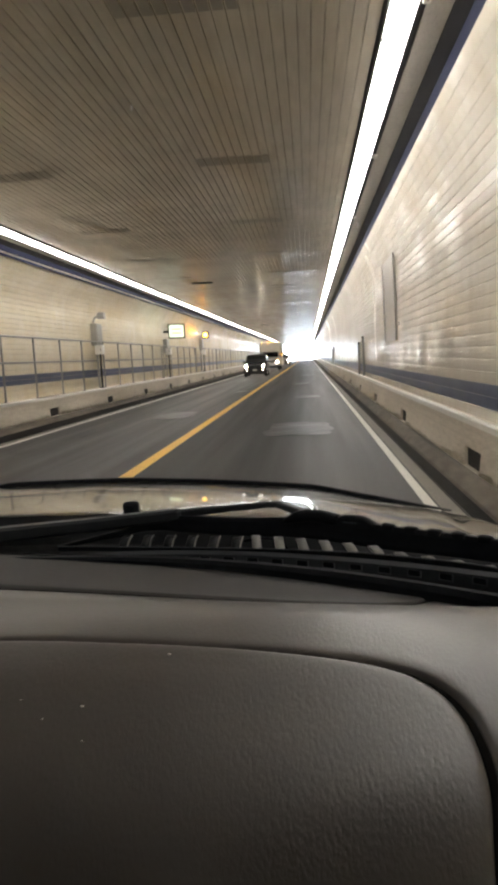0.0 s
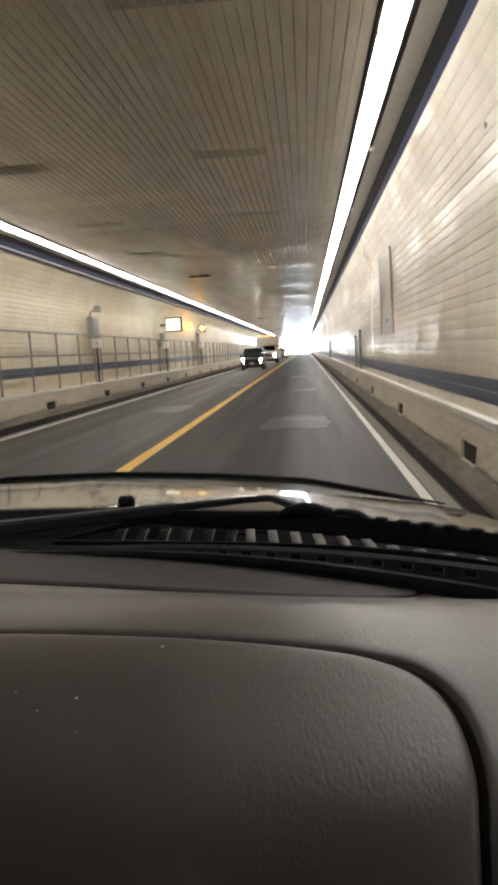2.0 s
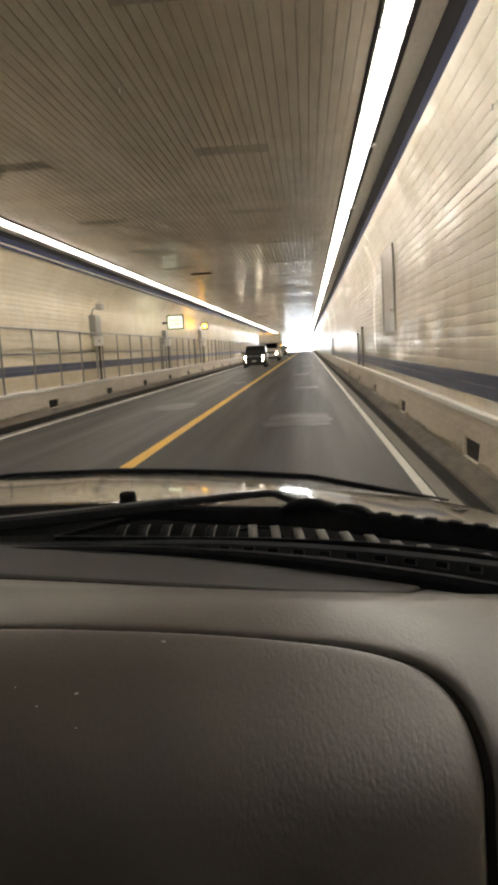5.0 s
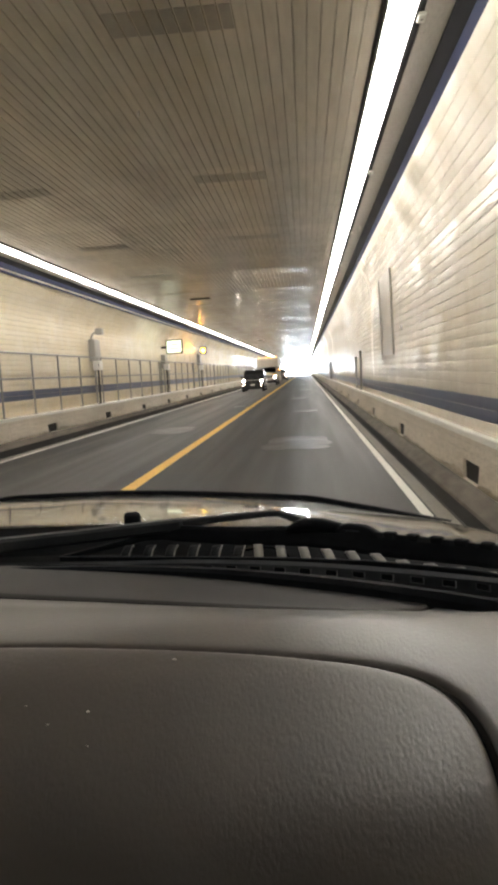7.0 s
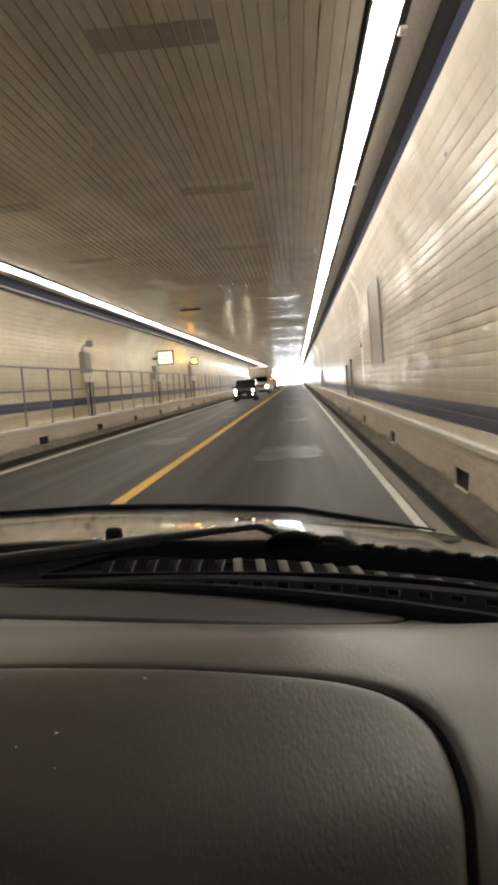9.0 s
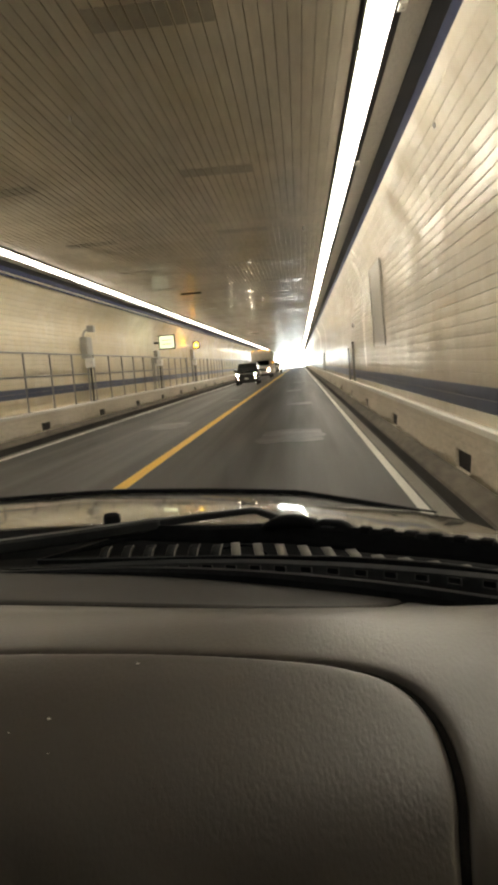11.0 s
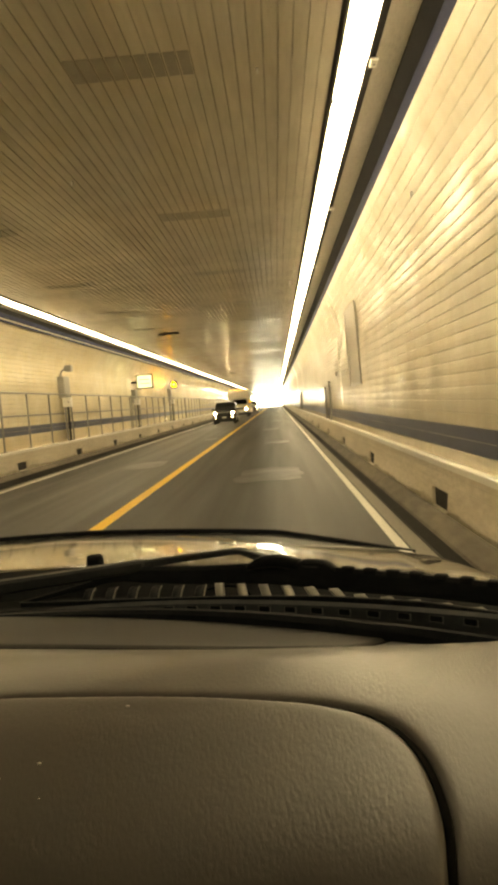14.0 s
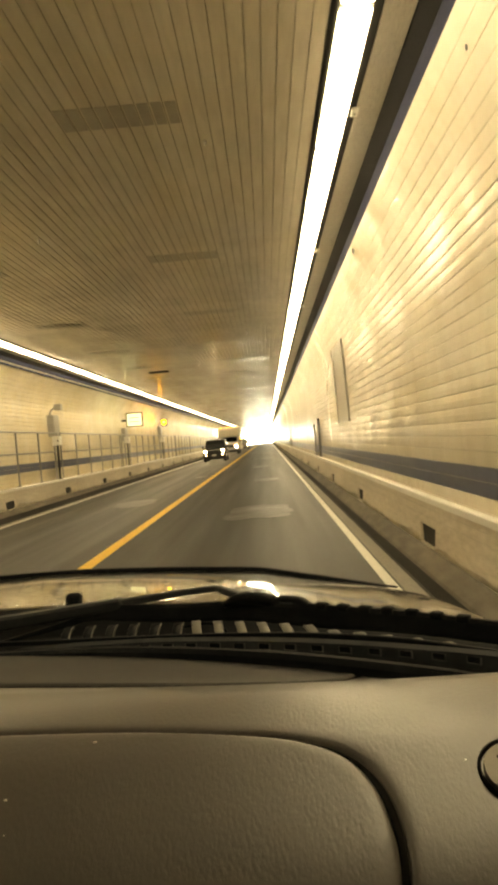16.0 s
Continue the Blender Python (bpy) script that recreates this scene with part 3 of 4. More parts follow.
# smoother lighter patches in the asphalt
rng = random.Random(4)
for yy, x0, x1, ln in ((14.2, CX + 1.5, CX + 3.0, 2.8), (25.0, CX + 1.9, CX + 2.9, 1.6), (19.0, CX - 1.9, CX - 0.7, 2.4), (37, CX + 1.6, CX + 2.5, 2.6), (31, CX - 0.9, CX - 0.3, 1.6),
                       (52, CX + 1.9, CX + 2.8, 2.4), (70, CX + 1.7, CX + 2.6, 3.0), (96, CX + 1.8, CX + 2.7, 3.5)):
    bm = bmesh.new()
    pts = []
    for i in range(28):
        a = 2 * math.pi * (i + 0.5) / 28
        c, s = math.cos(a), math.sin(a)
        q = (abs(c) ** 5 + abs(s) ** 5) ** (-1 / 5) * rng.uniform(0.80, 1.0)
        pts.append(bm.verts.new(((x0 + x1) / 2 + (x1 - x0) / 2 * c * q, yy + ln / 2 * s * q, 0.003)))
    f = bm.faces.new(pts)
    bmesh.ops.extrude_face_region(bm, geom=[f])
    for v in bm.verts[28:]:
        v.co.z = 0.0
    part("asphalt_patch", bm, PATCHING, road, "smooth paler repair in the asphalt")

# ---- the car ----
MID = -0.40                # the car's middle
car = new("car")
car.location = (0, 0, 0)
tagged(car, "champagne car with a taupe vinyl dashboard and black wipers", "car")


def glass_foot(x, a=1.102):
    """Where the windscreen, or a line a metres ahead in the middle, meets the cowl."""
    return a - 0.476 * (x - MID) ** 2


PROFILE = [(0.26, 0.60), (0.30, 0.70), (0.36, 0.87), (0.42, 1.00), (0.50, 1.112), (0.594, 1.181), (0.657, 1.203), (0.75, 1.205), (0.85, 1.186), (0.944, 1.165), (1.20, 1.14)]
_curve = smooth_line([(a, c, 0) for a, c in PROFILE], 12)
_py, _pz = np.array([p.x for p in _curve]), np.array([p.y for p in _curve])


def dash_z(x, y):
    s = np.clip((y - 0.75) / 0.2, 0, 1)
    s = s * s * (3 - 2 * s)
    return np.interp(y, _py, _pz) + s * (-0.006 - 0.065 * np.asarray(x))


def near_line(x, y, line):
    """Distance from each point of a grid to a polyline in plan."""
    best = np.full(x.shape, 9.0)
    for a, b in zip(line, line[1:]):
        dx, dy = b.x - a.x, b.y - a.y
        t = np.clip(((x - a.x) * dx + (y - a.y) * dy) / (dx * dx + dy * dy + 1e-12), 0, 1)
        best = np.minimum(best, np.hypot(x - a.x - t * dx, y - a.y - t * dy))
    return best


PANEL_SEAM = smooth_line([(-1.25, 0.70, 0), (-0.70, 0.701, 0), (-0.335, 0.698, 0), (-0.206, 0.690, 0), (-0.082, 0.676, 0), (0.033, 0.654, 0), (0.086, 0.637, 0), (0.116, 0.621, 0),
                          (0.135, 0.604, 0), (0.148, 0.583, 0), (0.1545, 0.556, 0), (0.155, 0.532, 0), (0.150, 0.505, 0), (0.138, 0.44, 0), (0.12, 0.36, 0), (0.10, 0.27, 0)], 6)
TOP_SEAM = smooth_line([(-1.25, 0.93, 0), (-0.8, 0.925, 0), (-0.432, 0.917, 0), (-0.267, 0.911, 0), (-0.106, 0.895, 0), (0.009, 0.876, 0), (0.082, 0.878, 0), (0.132, 0.908, 0), (0.165, 0.945, 0), (0.19, 0.975, 0)], 6)


def inside_panel(x, y):
    xs, ys = np.array([p.x for p in PANEL_SEAM]), np.array([p.y for p in PANEL_SEAM])
    top = np.argmax(xs)
    upper = y < np.interp(x, xs[:top + 1], ys[:top + 1])
    side = x < np.interp(-y, -ys[top - 6:], xs[top - 6:])
    return upper & side


def inside_top(x, y):
    xs, ys = np.array([p.x for p in TOP_SEAM]), np.array([p.y for p in TOP_SEAM])
    return (y > np.interp(x, xs, ys)) & (x < 0.19)


# the moulded dash: a fine sheet with its seams pressed in, split where the covers meet
xs = np.concatenate([np.arange(-1.27, -0.55, 0.02), np.arange(-0.55, 0.32, 0.0026), np.arange(0.32, 0.501, 0.01)])
vlen = np.concatenate([np.linspace(0.26, 0.42, 34), np.linspace(0.424, 0.75, 130), ])
Y = np.empty((len(vlen) + 70, len(xs)))
for j, x in enumerate(xs):
    Y[:, j] = np.concatenate([vlen, np.linspace(0.7535, glass_foot(x) + 0.035, 70)])
Xg = np.broadcast_to(xs, Y.shape)
Z = dash_z(Xg, Y)
d1, d2 = near_line(Xg, Y, PANEL_SEAM), near_line(Xg, Y, TOP_SEAM)
wide = 0.0026 + 0.0014 * np.clip((0.66 - Y) / 0.10, 0, 1)
Z = Z - 0.014 * np.exp(-(d1 / wide) ** 2) - 0.0018 * np.exp(-(d1 / (wide * 3.0)) ** 2) - 0.004 * np.exp(-(d2 / 0.004) ** 2)
inp, intop = inside_panel(Xg, Y), inside_top(Xg, Y)
Z = Z + np.where(inp, 0.0015, 0) + np.where(intop, 0.003 * np.clip(d2 / 0.006, 0, 1), 0)
verts = np.stack([Xg, Y, Z], -1).reshape(-1, 3)
ny, nx = Y.shape
idx = np.arange(ny * nx).reshape(ny, nx)
quads = np.stack([idx[:-1, :-1], idx[:-1, 1:], idx[1:, 1:], idx[1:, :-1]], -1).reshape(-1, 4)
cen = verts[quads].mean(1)
kind_p, kind_t = inside_panel(cen[:, 0], cen[:, 1]), inside_top(cen[:, 0], cen[:, 1])


def sheet(name, chosen, mat, parent, label=""):
    q = quads[chosen]
    used, inv = np.unique(q, return_inverse=True)
    me = bpy.data.meshes.new(name)
    me.from_pydata(verts[used].tolist(), [], inv.reshape(-1, 4).tolist())
    me.materials.append(mat)
    for p in me.polygons:
        p.use_smooth = True
    ob = new(name, me)
    ob.parent = parent
    return tagged(ob, label=label)


dashboard = sheet("dashboard", ~(kind_p | kind_t), DASH, car, "taupe grained vinyl dashboard")
sheet("airbag_cover", kind_p, DASH, dashboard, "large smooth airbag cover with a rounded corner")
sheet("defroster_panel", kind_t, DASH_DARK, dashboard, "darker panel under the windscreen")


def on_dash(x, y):
    return float(dash_z(x, y))


# Near-black strips in both seams: the deep gaps' shade as colour.
seam = [Vector((p.x, p.y, on_dash(p.x, p.y) - 0.0065)) for p in PANEL_SEAM if p.y > 0.40]
gap = [0.0046 + 0.0030 * min(1.0, max(0.0, (0.66 - p.y) / 0.10)) for p in seam]
part("seam_strip", ribbon_bar(seam, gap, [0.005] * len(seam)), GROOVE, dashboard, "near-black strip for the shade in the seam", True)
seam = [Vector((p.x, p.y - 0.001, on_dash(p.x, p.y) - 0.0022)) for p in TOP_SEAM if p.x < 0.178]
part("seam_strip", ribbon_bar(seam, [0.007] * len(seam), [0.004] * len(seam)), GROOVE, dashboard, "near-black strip for the shade along the windscreen panel", True)


# round tweeter cover and air vent at the right end
def dash_ring(x, y, r, name, label, disc_mat):
    sl = math.atan2(on_dash(x, y + 0.02) - on_dash(x, y - 0.02), 0.04)
    m = Matrix.Translation((x, y, on_dash(x, y) + 0.001)) @ Matrix.Rotation(sl, 4, "X")
    bm = bmesh.new()
    n = 36
    rings = []
    for rr, h in ((r * 1.16, -0.004), (r * 1.13, 0.003), (r * 1.05, 0.004), (r, -0.003), (r * 0.96, -0.006)):
        rings.append([bm.verts.new(m @ Vector((rr * math.cos(2 * math.pi * i / n), rr * math.sin(2 * math.pi * i / n), h))) for i in range(n)])
    for a, c in zip(rings, rings[1:]):
        for i in range(n):
            bm.faces.new((a[i], a[(i + 1) % n], c[(i + 1) % n], c[i]))
    ring = part(name, bm, GROOVE, dashboard, label, True)
    bm = bmesh.new()
    bmesh.ops.create_cone(bm, cap_ends=True, segments=n, radius1=r * 0.95, radius2=r * 0.93, depth=0.008, matrix=m @ Matrix.Translation((0, 0, 0.001)))
    part("disc", bm, disc_mat, ring)
    for i in range(3):
        bm = bmesh.new()
        box(bm, -r * 0.42, r * 0.42, -r * 0.06 + (i - 1) * r * 0.42, r * 0.06 + (i - 1) * r * 0.42, 0.004, 0.006, bevel=0.0006)
        bm.transform(m)
        part("slot", bm, GROOVE, ring)


# The cover's near-black ring stands for the shade in its recess.
dash_ring(0.270, 0.588, 0.028, "switch_cover", "round pale cover in a ring dark with recess shade", PALE_DISC)
dash_ring(0.263, 0.462, 0.052, "air_vent", "round dark air vent", GREY_PLASTIC)

# lint on the vinyl
for x, y, s in ((-0.136, 0.657, 0.0017), (-0.208, 0.594, 0.0016), (-0.243, 0.583, 0.0009), (-0.20, 0.565, 0.0007), (0.23, 0.60, 0.0008), (-0.27, 0.60, 0.0007)):
    bm = bmesh.new()
    bmesh.ops.create_icosphere(bm, subdivisions=1, radius=s, matrix=Matrix.Translation((x, y, on_dash(x, y) + 0.0018)) @ Matrix.Diagonal((1.4, 0.8, 0.6, 1)))
    part("lint", bm, LINT, dashboard, "white speck of lint")


# cowl: black sill, notched rib, louvre row
def along(a, n=60, x0=-1.24, x1=0.47):
    return [(x0 + (x1 - x0) * k / n, glass_foot(x0 + (x1 - x0) * k / n, a)) for k in range(n + 1)]


def cowl_strip(stations, lean=-0.03):
    """stations: (line ahead a, height z) from the glass forward, with the sill's slight lean."""
    bm = bmesh.new()
    cols = []
    lines = [along(a) for a, _ in stations]
    for k in range(len(lines[0])):
        cols.append([bm.verts.new((ln[k][0], ln[k][1], z + lean * ln[k][0])) for ln, (_, z) in zip(lines, stations)])
    for a, c in zip(cols, cols[1:]):
        for i in range(len(stations) - 1):
            bm.faces.new((a[i], a[i + 1], c[i + 1], c[i]))
    bmesh.ops.solidify(bm, geom=bm.faces[:], thickness=0.003)
    return bm


cowl = part("cowl", cowl_strip([(1.09, 1.10), (1.115, 1.145), (1.14, 1.152), (1.15, 1.158), (1.17, 1.158), (1.18, 1.140), (1.24, 1.130), (1.30, 1.135), (1.36, 1.15), (1.43, 1.165)]), BLACK_PLASTIC, car, "black plastic cowl below the windscreen")
part("rib", cowl_strip([(1.146, 1.152), (1.149, 1.176), (1.160, 1.180), (1.172, 1.150)], 0.025), GREY_PLASTIC, cowl, "grey notched rib")
for k in range(16):
    x = -0.255 + 0.0415 * k
    y = glass_foot(x, 1.147)
    turn = Matrix.Translation((x, y, 1.1685 + 0.025 * x)) @ Matrix.Rotation(-0.95 * (x - MID), 4, "Z")
    bm = bmesh.new()
    box(bm, -0.0105, 0.0105, -0.0015, 0.006, -0.0062, -0.0042, bevel=0.0006)
    box(bm, -0.0105, -0.0088, -0.0012, 0.006, -0.0042, 0.004, bevel=0.0005)
    box(bm, 0.0088, 0.0105, -0.0012, 0.006, -0.0042, 0.004, bevel=0.0005)
    bm.transform(turn)
    notch = part("notch", bm, NOTCH_LIP, cowl, "grey lip round a small notch")
    # A black block inside the lip stands for the notch's shade.
    bm = bmesh.new()
    box(bm, -0.0088, 0.0088, -0.0006, 0.005, -0.0042, 0.004)
    bm.transform(turn)
    part("notch_recess", bm, RUBBER, notch, "black block for the shade in the notch")


def louvre(x, lean, w, low, high, mat, label):
    """A curved slat rising away from the glass."""
    y = glass_foot(x, 1.235)
    line = [Vector((x - lean * t, y + 0.026 * t * t, low + (high - low) * math.sin(t * 1.35))) for t in (0, 0.2, 0.4, 0.6, 0.8, 1.0)]
    bm = bmesh.new()
    rings = []
    for p in line:
        rings.append([bm.verts.new(p + Vector(c)) for c in ((-w, 0.004, 0), (-w * 0.8, 0, 0.001), (w * 0.7, -0.001, 0.0015), (w, 0.002, 0), (w, 0.008, -0.003), (-w, 0.008, -0.003))])
    for a, c in zip(rings, rings[1:]):
        for i in range(6):
            bm.faces.new((a[i], a[(i + 1) % 6], c[(i + 1) % 6], c[i]))
    bm.faces.new(rings[0]), bm.faces.new(rings[-1])
    slat = part("louvre", bm, mat, cowl, label, True)
    # Dim slats get a pale edge, a highlight put into the colour.
    if mat is LOUVRE_DIM:
        edge = [p + Vector((w, -0.001, 0.001)) for p in line]
        part("edge", ribbon_bar(edge, [0.002] * 6, [0.002] * 6), LOUVRE, slat, "thin edge painted pale as a highlight")


rng = random.Random(11)
for k in range(-2, 15):
    x = -0.2615 + 0.0435 * k
    # Left slats are dimmed copies; their shade is put into the colour.
    if x < -0.11:
        louvre(x, -0.006, 0.009, 1.147, 1.174, LOUVRE_DIM, "curved louvre in a dimmed colour with a painted pale edge")
    else:
        drop = 0.006 if x > 0.15 else 0.0
        louvre(x, 0.004 + 0.07 * max(0, x + 0.08), 0.0082, 1.152 - drop + rng.uniform(-0.001, 0.001), 1.179 - drop, LOUVRE, "pale curved louvre bar")

bm = bmesh.new()
cols = []
for x, y in along(1.112):
    h = 0.010 + 0.026 * min(1.0, max(0.0, (x + 0.5) / 0.8))
    z = 1.145 - 0.045 * x
    cols.append([bm.verts.new(c) for c in ((x, y - 0.004, z - 0.03), (x, y - 0.004, z + h * 0.7), (x, y, z + h), (x, y + 0.012, z + h), (x, y + 0.012, z - 0.03))])
for a, c in zip(cols, cols[1:]):
    for i in range(4):
        bm.faces.new((a[i], a[i + 1], c[i + 1], c[i]))
part("glass_seal", bm, RUBBER, cowl, "black seal at the foot of the windscreen")

# wipers
def kinked(points, n=5):
    """A line with straight runs between its bends."""
    p = [Vector(q) for q in points]
    return [a.lerp(b, k / n) for a, b in zip(p, p[1:]) for k in range(n)] + [p[-1]]


arm = kinked([(-1.05, 1.17, 1.150), (-0.60, 1.282, 1.177), (-0.42, 1.29, 1.190), (-0.245, 1.285, 1.2065), (-0.238, 1.285, 1.2085), (-0.150, 1.27, 1.2185), (-0.066, 1.25, 1.2285),
              (-0.050, 1.247, 1.2288), (-0.030, 1.235, 1.2235), (0.0, 1.222, 1.2135), (0.05, 1.20, 1.206)])
arm_high = [0.030 if p.x < -0.6 else float(np.interp(p.x, (-0.6, -0.245, -0.238, -0.10, -0.05, 0.05), (0.029, 0.022, 0.015, 0.0115, 0.011, 0.020))) for p in arm]
arm_wide = [float(np.interp(p.x, (-1.05, -0.245, -0.238, 0.05), (0.032, 0.026, 0.018, 0.016))) for p in arm]
wiper = part("wiper_arm", ribbon_bar(arm, arm_wide, arm_high), ARM_PLASTIC, car, "dark grey wiper arm with a cranked end")
part("arm_sleeve", ribbon_bar(kinked([(-0.345, 1.288, 1.188), (-0.262, 1.285, 1.190)], 4), [0.016] * 5, [0.012, 0.016, 0.017, 0.016, 0.012]), BLACK_PLASTIC, wiper, "black joint sleeve")
blade = smooth_line([(-0.49, 1.286, 1.147), (-0.393, 1.29, 1.166), (-0.30, 1.285, 1.186), (-0.255, 1.28, 1.190), (-0.14, 1.253, 1.188), (-0.014, 1.220, 1.1905), (0.0825, 1.169, 1.1905), (0.155, 1.133, 1.188), (0.282, 1.055, 1.1885), (0.42, 0.96, 1.184)], 8)
n = len(blade)
blade_high = [float(np.interp(p.x, (-0.49, -0.32, -0.25, -0.14, 0.0, 0.12, 0.28, 0.42), (0.007, 0.013, 0.031, 0.033, 0.036, 0.041, 0.036, 0.034))) for p in blade]
part("wiper_blade", ribbon_bar(blade, [0.012] * n, blade_high), RUBBER, wiper, "rubber wiper blade in a black frame")
# the rounded joint where the arm grips the blade, and the frame's second yoke behind it
grip = smooth_line([(-0.036, 1.222, 1.203), (-0.010, 1.213, 1.2125), (0.0185, 1.203, 1.2155), (0.0576, 1.188, 1.2095)], 6)
part("blade_joint", ribbon_bar(grip, [0.020] * len(grip), [float(np.interp(p.x, (-0.036, -0.012, 0.03, 0.06), (0.010, 0.021, 0.022, 0.018))) for p in grip]), BLACK_PLASTIC, wiper, "rounded black joint of the wiper blade", True)
yoke = smooth_line([(0.055, 1.187, 1.2065), (0.070, 1.183, 1.2105), (0.100, 1.166, 1.2105), (0.122, 1.153, 1.2025)], 6)
part("yoke", ribbon_bar(yoke, [0.018] * len(yoke), [float(np.interp(p.x, (0.055, 0.07, 0.10, 0.122), (0.012, 0.018, 0.018, 0.009))) for p in yoke]), BLACK_PLASTIC, wiper, "black blade yoke", True)
for k in range(4):
    part("mark", boxed(0.066 + 0.006 * k, 0.0695 + 0.006 * k, 1.1655 - 0.003 * k, 1.1665 - 0.003 * k, 1.2085, 1.2115), ARM_PLASTIC, wiper, "tiny grey bar of writing")
spine = smooth_line([(-0.461, 1.208, 1.165), (-0.241, 1.198, 1.160), (-0.074, 1.16, 1.164), (0.023, 1.125, 1.168), (0.104, 1.089, 1.172), (0.225, 1.024, 1.175), (0.283, 0.988, 1.174), (0.40, 0.90, 1.172)], 6)
part("spine", ribbon_bar(spine, [0.006] * len(spine), [0.010] * len(spine)), RUBBER, wiper, "rubber strip")
rim_line = [p + Vector((0, -0.004, 0.006)) for p in spine]
part("edge_strip", ribbon_bar(rim_line, [0.002] * len(spine), [0.002] * len(spine)), GREY_PLASTIC, wiper, "thin grey metal edge")
for k in range(7):
    x = 0.140 + 0.0345 * k
    y = np.interp(x, [p.x for p in blade], [p.y for p in blade])
    z = np.interp(x, [p.x for p in blade], [p.z + h / 2 for p, h in zip(blade, blade_high)])
    bm = bmesh.new()
    box(bm, -0.011, 0.011, -0.007, 0.007, -0.008, 0.0045, bevel=0.0035)
    bm.transform(Matrix.Translation((x, y, z)) @ Matrix.Rotation(-0.62, 4, "Z"))
    part("clip", bm, BLACK_PLASTIC, wiper)
# a thin hose over the louvres
hose = smooth_line([(-0.115, 1.226, 1.166), (-0.085, 1.218, 1.172), (-0.060, 1.212, 1.1715), (-0.042, 1.206, 1.164), (-0.034, 1.203, 1.156)], 6)
part("washer_hose", ribbon_bar(hose, [0.004] * len(hose), [0.004] * len(hose)), RUBBER, cowl, "thin black washer hose", True)

# hood
HX = [-1.36, -1.30, -1.01, -0.645, -0.255, 0.014, 0.161, 0.30, 0.45, 0.54, 0.58]
HF = [0.96, 1.06, 1.108, 1.097, 1.074, 1.058, 1.032, 1.011, 0.990, 0.955, 0.90]
HR = [1.00, 1.12, 1.19, 1.188, 1.172, 1.168, 1.168, 1.166, 1.15, 1.10, 1.02]
bm = bmesh.new()
cols = []
for k in range(71):
    x = -1.36 + 1.94 * k / 70
    zf, zr = np.interp(x, HX, HF), np.interp(x, HX, HR)
    yf, yr = 2.30 - 0.25 * (x - MID) ** 2, glass_foot(x, 1.44)
    col = []
    for i in range(25):
        t = i / 24
        crown = 0.012 * math.sin(math.pi * t)
        crease = 0.010 * math.exp(-((x - 0.27 - 0.08 * t) / 0.03) ** 2) * (1 - t) + 0.006 * math.exp(-((x + 1.05) / 0.04) ** 2)
        col.append(bm.verts.new((x, yr + (yf - yr) * t, zr + (zf - zr) * t + crown + crease)))
    for dy, dz in ((0.03, -0.012), (0.06, -0.05), (0.08, -0.14), (0.09, -0.35)):
        col.append(bm.verts.new((x, yf + dy, zf + dz)))
    cols.append(col)
for a, c in zip(cols, cols[1:]):
    for i in range(len(a) - 1):
        bm.faces.new((a[i], a[i + 1], c[i + 1], c[i]))
bmesh.ops.solidify(bm, geom=bm.faces[:], thickness=0.004)
hood = part("hood", bm, HOOD_PAINT, car, "champagne metallic hood reflecting the lamps", True)
shield = [Vector((x, 2.30 - 0.25 * (x - MID) ** 2 + 0.01, float(np.interp(x, HX, HF)) + 0.006)) for x in np.linspace(-1.22, 0.44, 50)]
part("hood_shield", ribbon_bar(shield, [0.02] * 50, [0.013 * min(1, (0.46 - p.x) / 0.25) + 0.002 for p in shield]), BLACK_PLASTIC, hood, "thin black deflector on the hood's edge")
bm = bmesh.new()
box(bm, -0.018, 0.018, -0.012, 0.012, 0, 0.032, bevel=0.009)
bm.transform(Matrix.Translation((-0.372, 1.405, 1.178)))
part("washer_nozzle", bm, BLACK_PLASTIC, hood, "black rounded washer nozzle", True)

# windscreen and the unseen shell round the seats
SHELL_L, SHELL_R, ROOF = -1.33, 0.53, 1.83


def screen_point(x, t):
    y = glass_foot(x, 1.118) * (1 - t) + (0.32 - 0.12 * (x - MID) ** 2) * t
    z = (1.150 - 0.03 * x) * (1 - t) + (ROOF - 0.02 - 0.03 * (x - MID) ** 2) * t + 0.05 * math.sin(math.pi * t)
    return Vector((x, y, z))


bm = bmesh.new()
g = [[bm.verts.new(screen_point(-1.22 + 1.64 * i / 24, j / 12)) for i in range(25)] for j in range(13)]
for a, c in zip(g, g[1:]):
    for i in range(24):
        bm.faces.new((a[i], a[i + 1], c[i + 1], c[i]))
bmesh.ops.solidify(bm, geom=bm.faces[:], thickness=0.005)
pane = part("windscreen", bm, WINDSCREEN, car, "clear windscreen with a few dust specks", True)
pane.visible_shadow = False
for x, t in ((0.06, 0.62), (0.045, 0.82), (0.15, 0.70), (0.21, 0.86), (-0.1, 0.75), (-0.28, 0.66), (0.10, 0.50)):
    p = screen_point(x, t)
    bm = bmesh.new()
    bmesh.ops.create_icosphere(bm, subdivisions=1, radius=0.0016, matrix=Matrix.Translation(p) @ Matrix.Diagonal((0.7, 1, 1.6, 1)))
    part("dust_speck", bm, LINT, pane, "pale dust speck")

for x in (-1.26, 0.46):
    line = [screen_point(x, k / 8) for k in range(9)]
    part("pillar", ribbon_bar(line, [0.09] * 9, [0.06] * 9), CABIN_TRIM, car, "dark windscreen pillar")
# Unseen roof, reaching forward to keep overhead light off the dash.
bm = bmesh.new()
g = []
